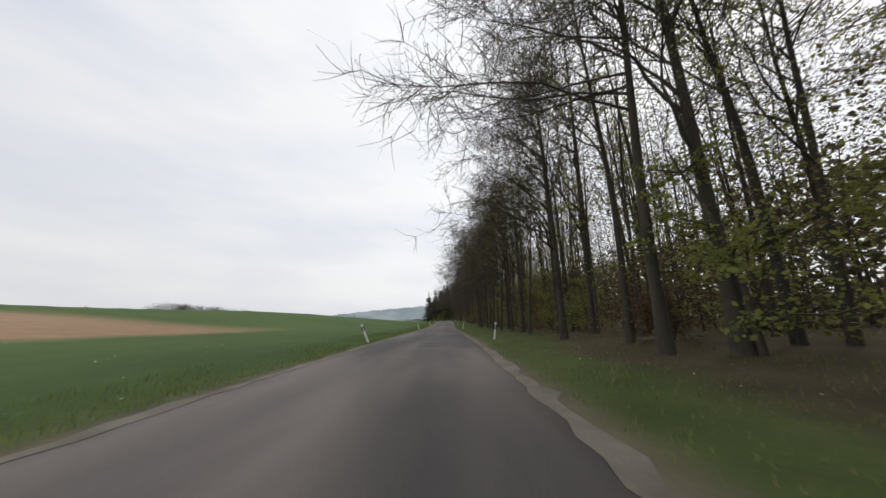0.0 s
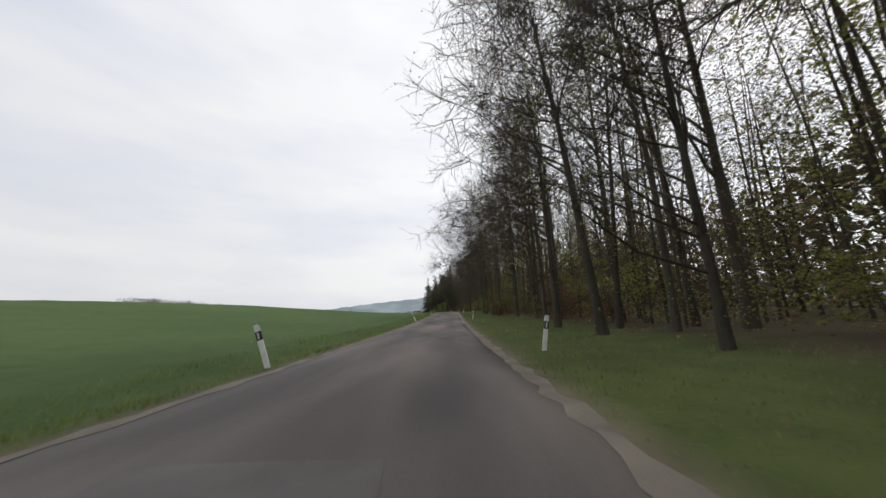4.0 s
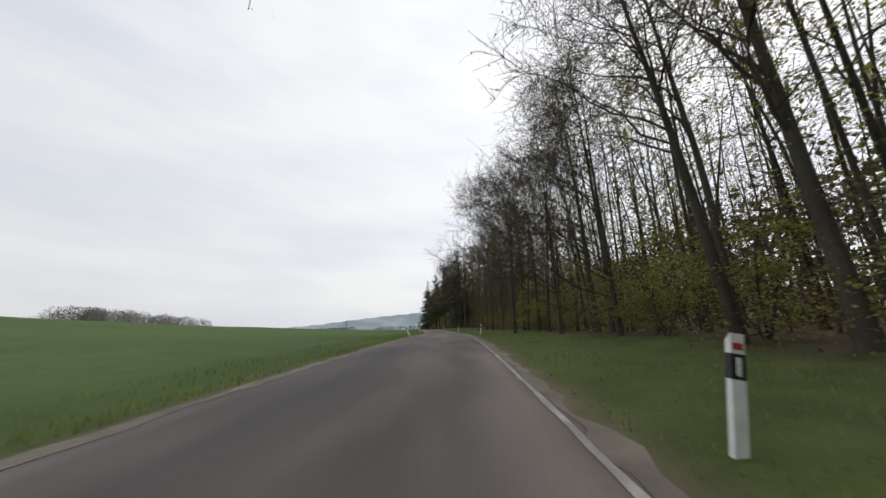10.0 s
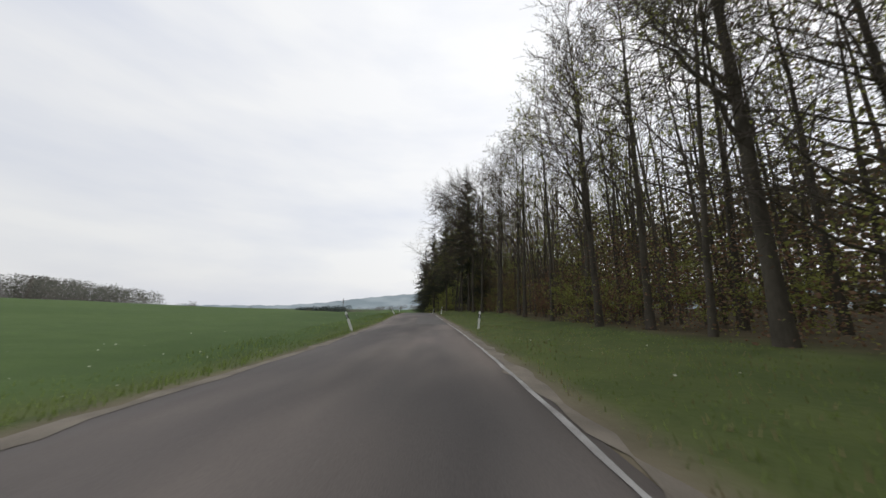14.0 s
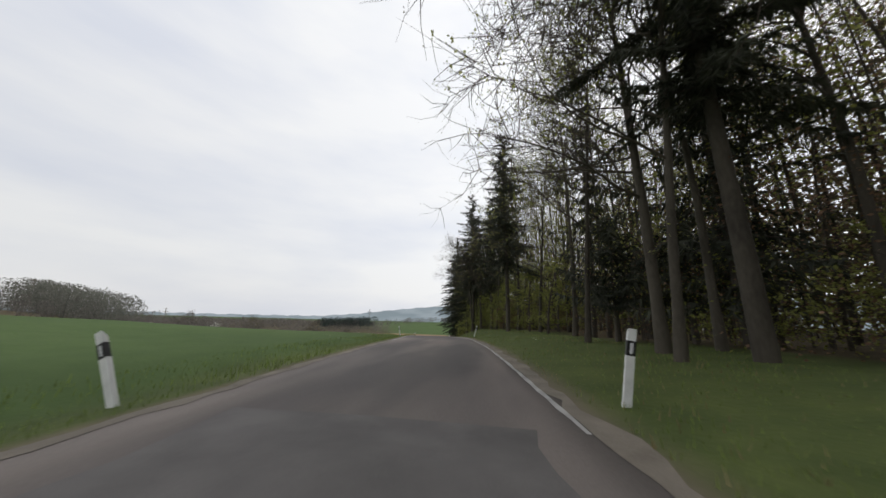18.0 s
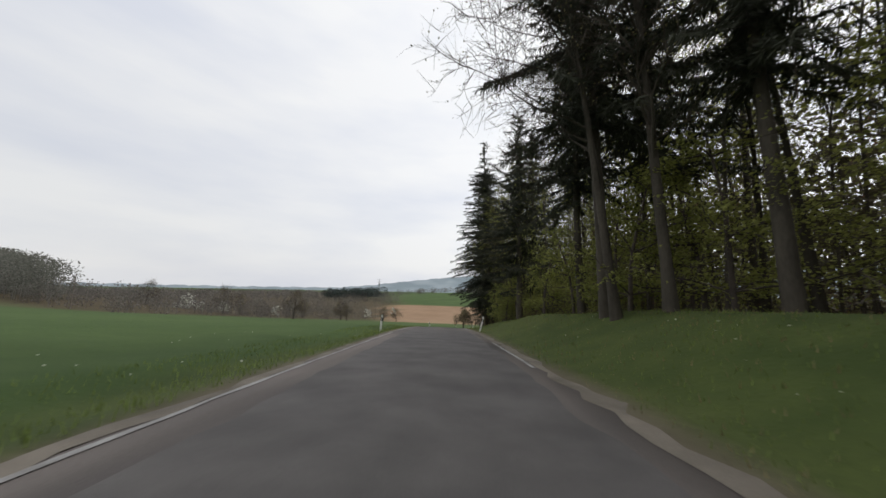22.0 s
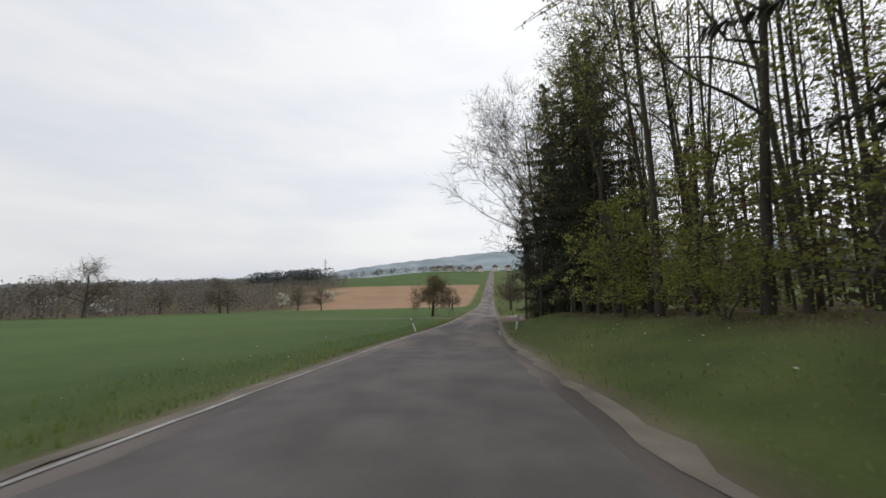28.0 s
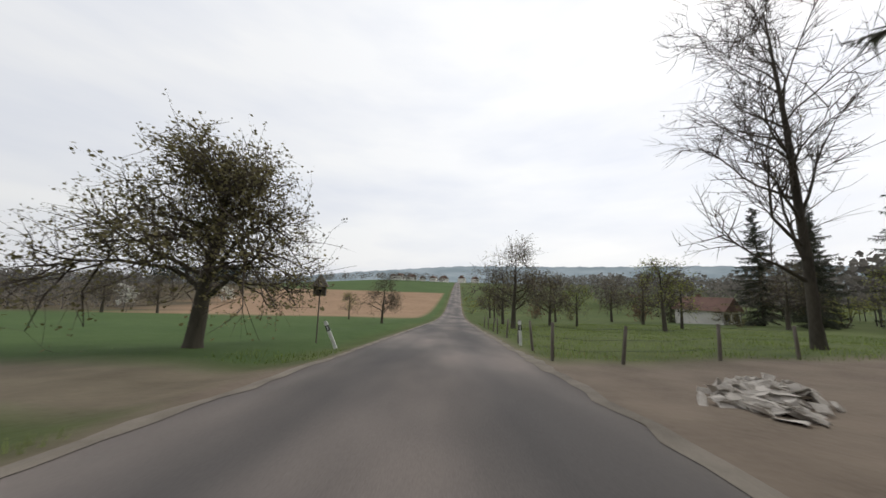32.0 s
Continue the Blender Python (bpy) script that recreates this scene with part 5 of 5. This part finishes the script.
def far_trees(name, label, spots, mat, seed, leaves=60, size=0.6, low=0.58):
    """Distant trees that nobody could count: stems and loose crowns in one mesh."""
    rng = np.random.default_rng(seed)
    shape = Shape()
    for x, y, h in spots:
        z = land1(x, y)
        shape.tube([(x, y, z - 0.5), (x, y, z + h * 0.75)], [0.009 * h, 0.004 * h], 3)
        c = rng.normal(0, 1, (leaves, 3))
        c /= np.linalg.norm(c, axis=1)[:, None] + 0.4
        c = c * (0.36 * h, 0.36 * h, (0.98 - low) * h) + (x, y, z + h * low)
        shape.faces(leaf_quads(rng, c, size * h / 12, 0.0))
    tagged(new(name, shape.mesh(name, mat, False)), label, "trees", kind="stuff")


def distance():
    rng = np.random.default_rng(23)
    # bare-wood grey, lightened so that the haze of distance is in the colour
    grey = leafy("hazed_bare_wood", (0.125, 0.115, 0.102), (0.19, 0.176, 0.158), through_light=0.5, scale=0.02)
    dark = leafy("far_conifers", (0.022, 0.034, 0.030), (0.05, 0.068, 0.06), through_light=0.1, scale=0.02)
    # the grove behind the rise of the field
    spots = []
    for _ in range(105):
        x = -158 - 195 * rng.uniform() ** 0.95
        y = 314 - 0.36 * (x + 158) + rng.normal(0, 5)
        top = 11.0 - 0.10 * (x + 158) + rng.uniform(-3.5, 1.5)
        spots.append((x, y, min(max(top - land1(x, y), 8.0), 26.0)))
    budding = leafy("far_budding_grove", (0.135, 0.138, 0.115), (0.205, 0.205, 0.175), through_light=0.5, scale=0.05)
    far_trees("far_grove", "bare budding grove behind the rise of the field", spots, budding, 1, 300, 0.21, 0.5)
    # woods on the slope beyond the hollow
    spots = []
    for _ in range(1100):
        a = rng.uniform(24, 100)
        r = (105 if a > 36 else 220) + 330 * rng.uniform() ** 1.3
        spots.append((-14 - r * math.sin(radians(a)), 326 + r * math.cos(radians(a)), rng.uniform(4.5, 12)))
    far_trees("far_wood", "grey-brown leafless wood beyond the hollow", spots, grey, 2, 84, 0.32, 0.45)
    spots = []
    for _ in range(1000):
        a = rng.uniform(25, 80)
        r = 380 + 500 * rng.uniform()
        spots.append((-14 - r * math.sin(radians(a)), 326 + r * math.cos(radians(a)), rng.uniform(9, 14)))
    far_trees("far_hillside_wood", "brown leafless wood up the far hillside", spots, grey, 8, 24, 0.8, 0.45)
    spots = [(rng.uniform(-215, -145), rng.uniform(565, 600), rng.uniform(13, 17)) for _ in range(70)]
    far_trees("far_conifer_wood", "dark conifer wood on the far slope", spots, dark, 3, 70, 0.5)
    spots = [(rng.uniform(-200, 10), rng.uniform(690, 760), rng.uniform(7, 13)) for _ in range(90)]
    spots += [(rng.uniform(40, 260), rng.uniform(430, 640), rng.uniform(9, 16)) for _ in range(260)]
    spots += [(rng.uniform(50, 110), rng.uniform(345, 440), rng.uniform(9, 15)) for _ in range(110)]
    far_trees("far_hedges", "hedges and orchards on the far slope", spots, grey, 4, 70, 0.5)
    # the blue ridge far behind, self-glowing, with haze painted into its colour
    m = bpy.data.materials.new("glowing_hazed_ridge")
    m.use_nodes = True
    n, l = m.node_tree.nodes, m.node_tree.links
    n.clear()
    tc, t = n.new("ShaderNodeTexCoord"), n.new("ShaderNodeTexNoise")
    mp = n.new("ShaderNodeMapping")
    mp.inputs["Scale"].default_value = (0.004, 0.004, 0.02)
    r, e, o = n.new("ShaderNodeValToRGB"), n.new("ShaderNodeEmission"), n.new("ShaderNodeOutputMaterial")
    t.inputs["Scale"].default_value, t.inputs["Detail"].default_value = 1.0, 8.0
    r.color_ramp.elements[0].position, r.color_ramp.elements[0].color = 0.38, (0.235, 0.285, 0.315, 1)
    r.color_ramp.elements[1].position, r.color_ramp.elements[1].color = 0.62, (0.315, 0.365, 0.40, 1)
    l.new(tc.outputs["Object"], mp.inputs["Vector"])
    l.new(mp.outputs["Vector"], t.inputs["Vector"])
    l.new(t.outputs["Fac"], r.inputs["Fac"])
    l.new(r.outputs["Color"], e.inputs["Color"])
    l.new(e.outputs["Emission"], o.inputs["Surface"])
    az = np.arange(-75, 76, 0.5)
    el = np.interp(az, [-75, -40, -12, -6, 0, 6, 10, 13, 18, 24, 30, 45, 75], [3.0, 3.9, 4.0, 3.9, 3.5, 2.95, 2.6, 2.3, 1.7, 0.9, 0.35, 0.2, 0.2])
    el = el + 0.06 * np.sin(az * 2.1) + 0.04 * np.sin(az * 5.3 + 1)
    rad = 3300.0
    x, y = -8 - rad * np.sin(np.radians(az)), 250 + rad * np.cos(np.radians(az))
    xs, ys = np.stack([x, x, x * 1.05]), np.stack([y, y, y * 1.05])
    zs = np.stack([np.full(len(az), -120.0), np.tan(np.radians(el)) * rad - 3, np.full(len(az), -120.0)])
    tagged(new("backdrop_ridge", grid_mesh("backdrop_ridge", xs, ys, zs, m)), "blue wooded ridge on the horizon, glowing, haze painted in", "ridge", kind="structure")


distance()


def mast(x, y, h, label):
    """A lattice mast with cross arms."""
    root = new("power_mast")
    root.matrix_world = stand(x, y, 30)
    steel = OLDWOOD
    s = Shape()
    w = h * 0.05
    for sx in (-1, 1):
        for sy in (-1, 1):
            s.tube([(sx * w, sy * w, -0.5), (sx * w * 0.2, sy * w * 0.2, h)], [0.10, 0.07], 4)
    k = 0.0
    while k < 0.95:
        a, b = w * (1 - 0.8 * k), w * (1 - 0.8 * (k + 0.08))
        for sy in (-1, 1):
            s.tube([(-a, sy * a, h * k), (b, sy * b, h * (k + 0.08))], [0.05, 0.05], 3)
            s.tube([(a, sy * a, h * k), (-b, sy * b, h * (k + 0.08))], [0.05, 0.05], 3)
        k += 0.08
    body = new("lattice", s.mesh("lattice", steel))
    body.parent = root
    for u, half in ((0.72, h * 0.16), (0.84, h * 0.13), (0.95, h * 0.09)):
        arm = Shape()
        arm.tube([(-half, 0, h * u), (0, 0, h * u + 0.3), (half, 0, h * u)], [0.06, 0.12, 0.06], 4)
        ob = new("cross_arm", arm.mesh("cross_arm", steel))
        ob.parent = root
    tagged(root, label, "power mast", "power masts")


mast(-176, 646, 27, "grey lattice power mast on the far slope")
mast(-287, 352, 21, "grey lattice mast behind the grove")


def house(x, y, turn, w, l, h, walls, roofs):
    root = new("house")
    root.matrix_world = stand(x, y, turn)
    part("wall", box(w, l, h + 0.6, (0, 0, h / 2 - 0.3), 0.03), walls, root)
    bm = bmesh.new()
    a, b, top = w / 2 + 0.4, l / 2 + 0.4, h + w * 0.42
    v = [bm.verts.new(p) for p in [(-a, -b, h - 0.1), (a, -b, h - 0.1), (a, b, h - 0.1), (-a, b, h - 0.1), (0, -b, top), (0, b, top)]]
    for f in [(0, 1, 4), (2, 3, 5), (1, 2, 5, 4), (3, 0, 4, 5), (3, 2, 1, 0)]:
        bm.faces.new([v[i] for i in f])
    part("roof", bm, roofs, root)
    for sx in (-0.28, 0.22):
        win = part("window", box(1.1, 0.08, 1.2, (sx * w, -l / 2 - 0.03, h * 0.55), 0.02), BLACK, root, "dark window")
    part("chimney", box(0.6, 0.6, 1.6, (0.15 * w, 0.2 * l, top - 0.3), 0.02), roofs, root)
    tagged(root, "small pale rendered house with a dark roof", "house", "houses of the far village")


RENDER_WALL = material("pale_render", (0.50, 0.48, 0.44), (0.72, 0.70, 0.66), scale=0.5, fine=10, bump=0.1, vary=0.2)
ROOF_TILE = material("brown_roof_tiles", (0.09, 0.055, 0.045), (0.17, 0.10, 0.08), scale=0.6, fine=12, bump=0.3, vary=0.2)
for i, (x, y) in enumerate([(-52, 770), (-38, 778), (-22, 768), (-6, 780), (8, 772), (34, 776), (-64, 782), (52, 770)]):
    house(x, y, rnd.uniform(0, 180), rnd.uniform(8, 10), rnd.uniform(10, 14), rnd.uniform(4.5, 6), RENDER_WALL, ROOF_TILE)
house(34, 392, 20, 5, 7, 2.4, RENDER_WALL, ROOF_TILE)


def far_pole(x, y, h):
    """A bare wooden line pole with a short cross arm."""
    root = new("line_pole")
    root.matrix_world = stand(x, y, 20)
    s = Shape()
    s.tube([(0, 0, -0.5), (0, 0, h * 0.6), (0, 0, h)], [0.16, 0.13, 0.10], 7)
    ob = new("pole", s.mesh("pole", OLDWOOD))
    ob.parent = root
    part("cross_arm", box(1.3, 0.1, 0.12, (0, 0, h - 0.5), 0.01), OLDWOOD, root)
    tagged(root, "bare wooden line pole standing in the field", "line pole")


far_pole(-134, 308.8, 5.3 - land1(-134, 308.8))
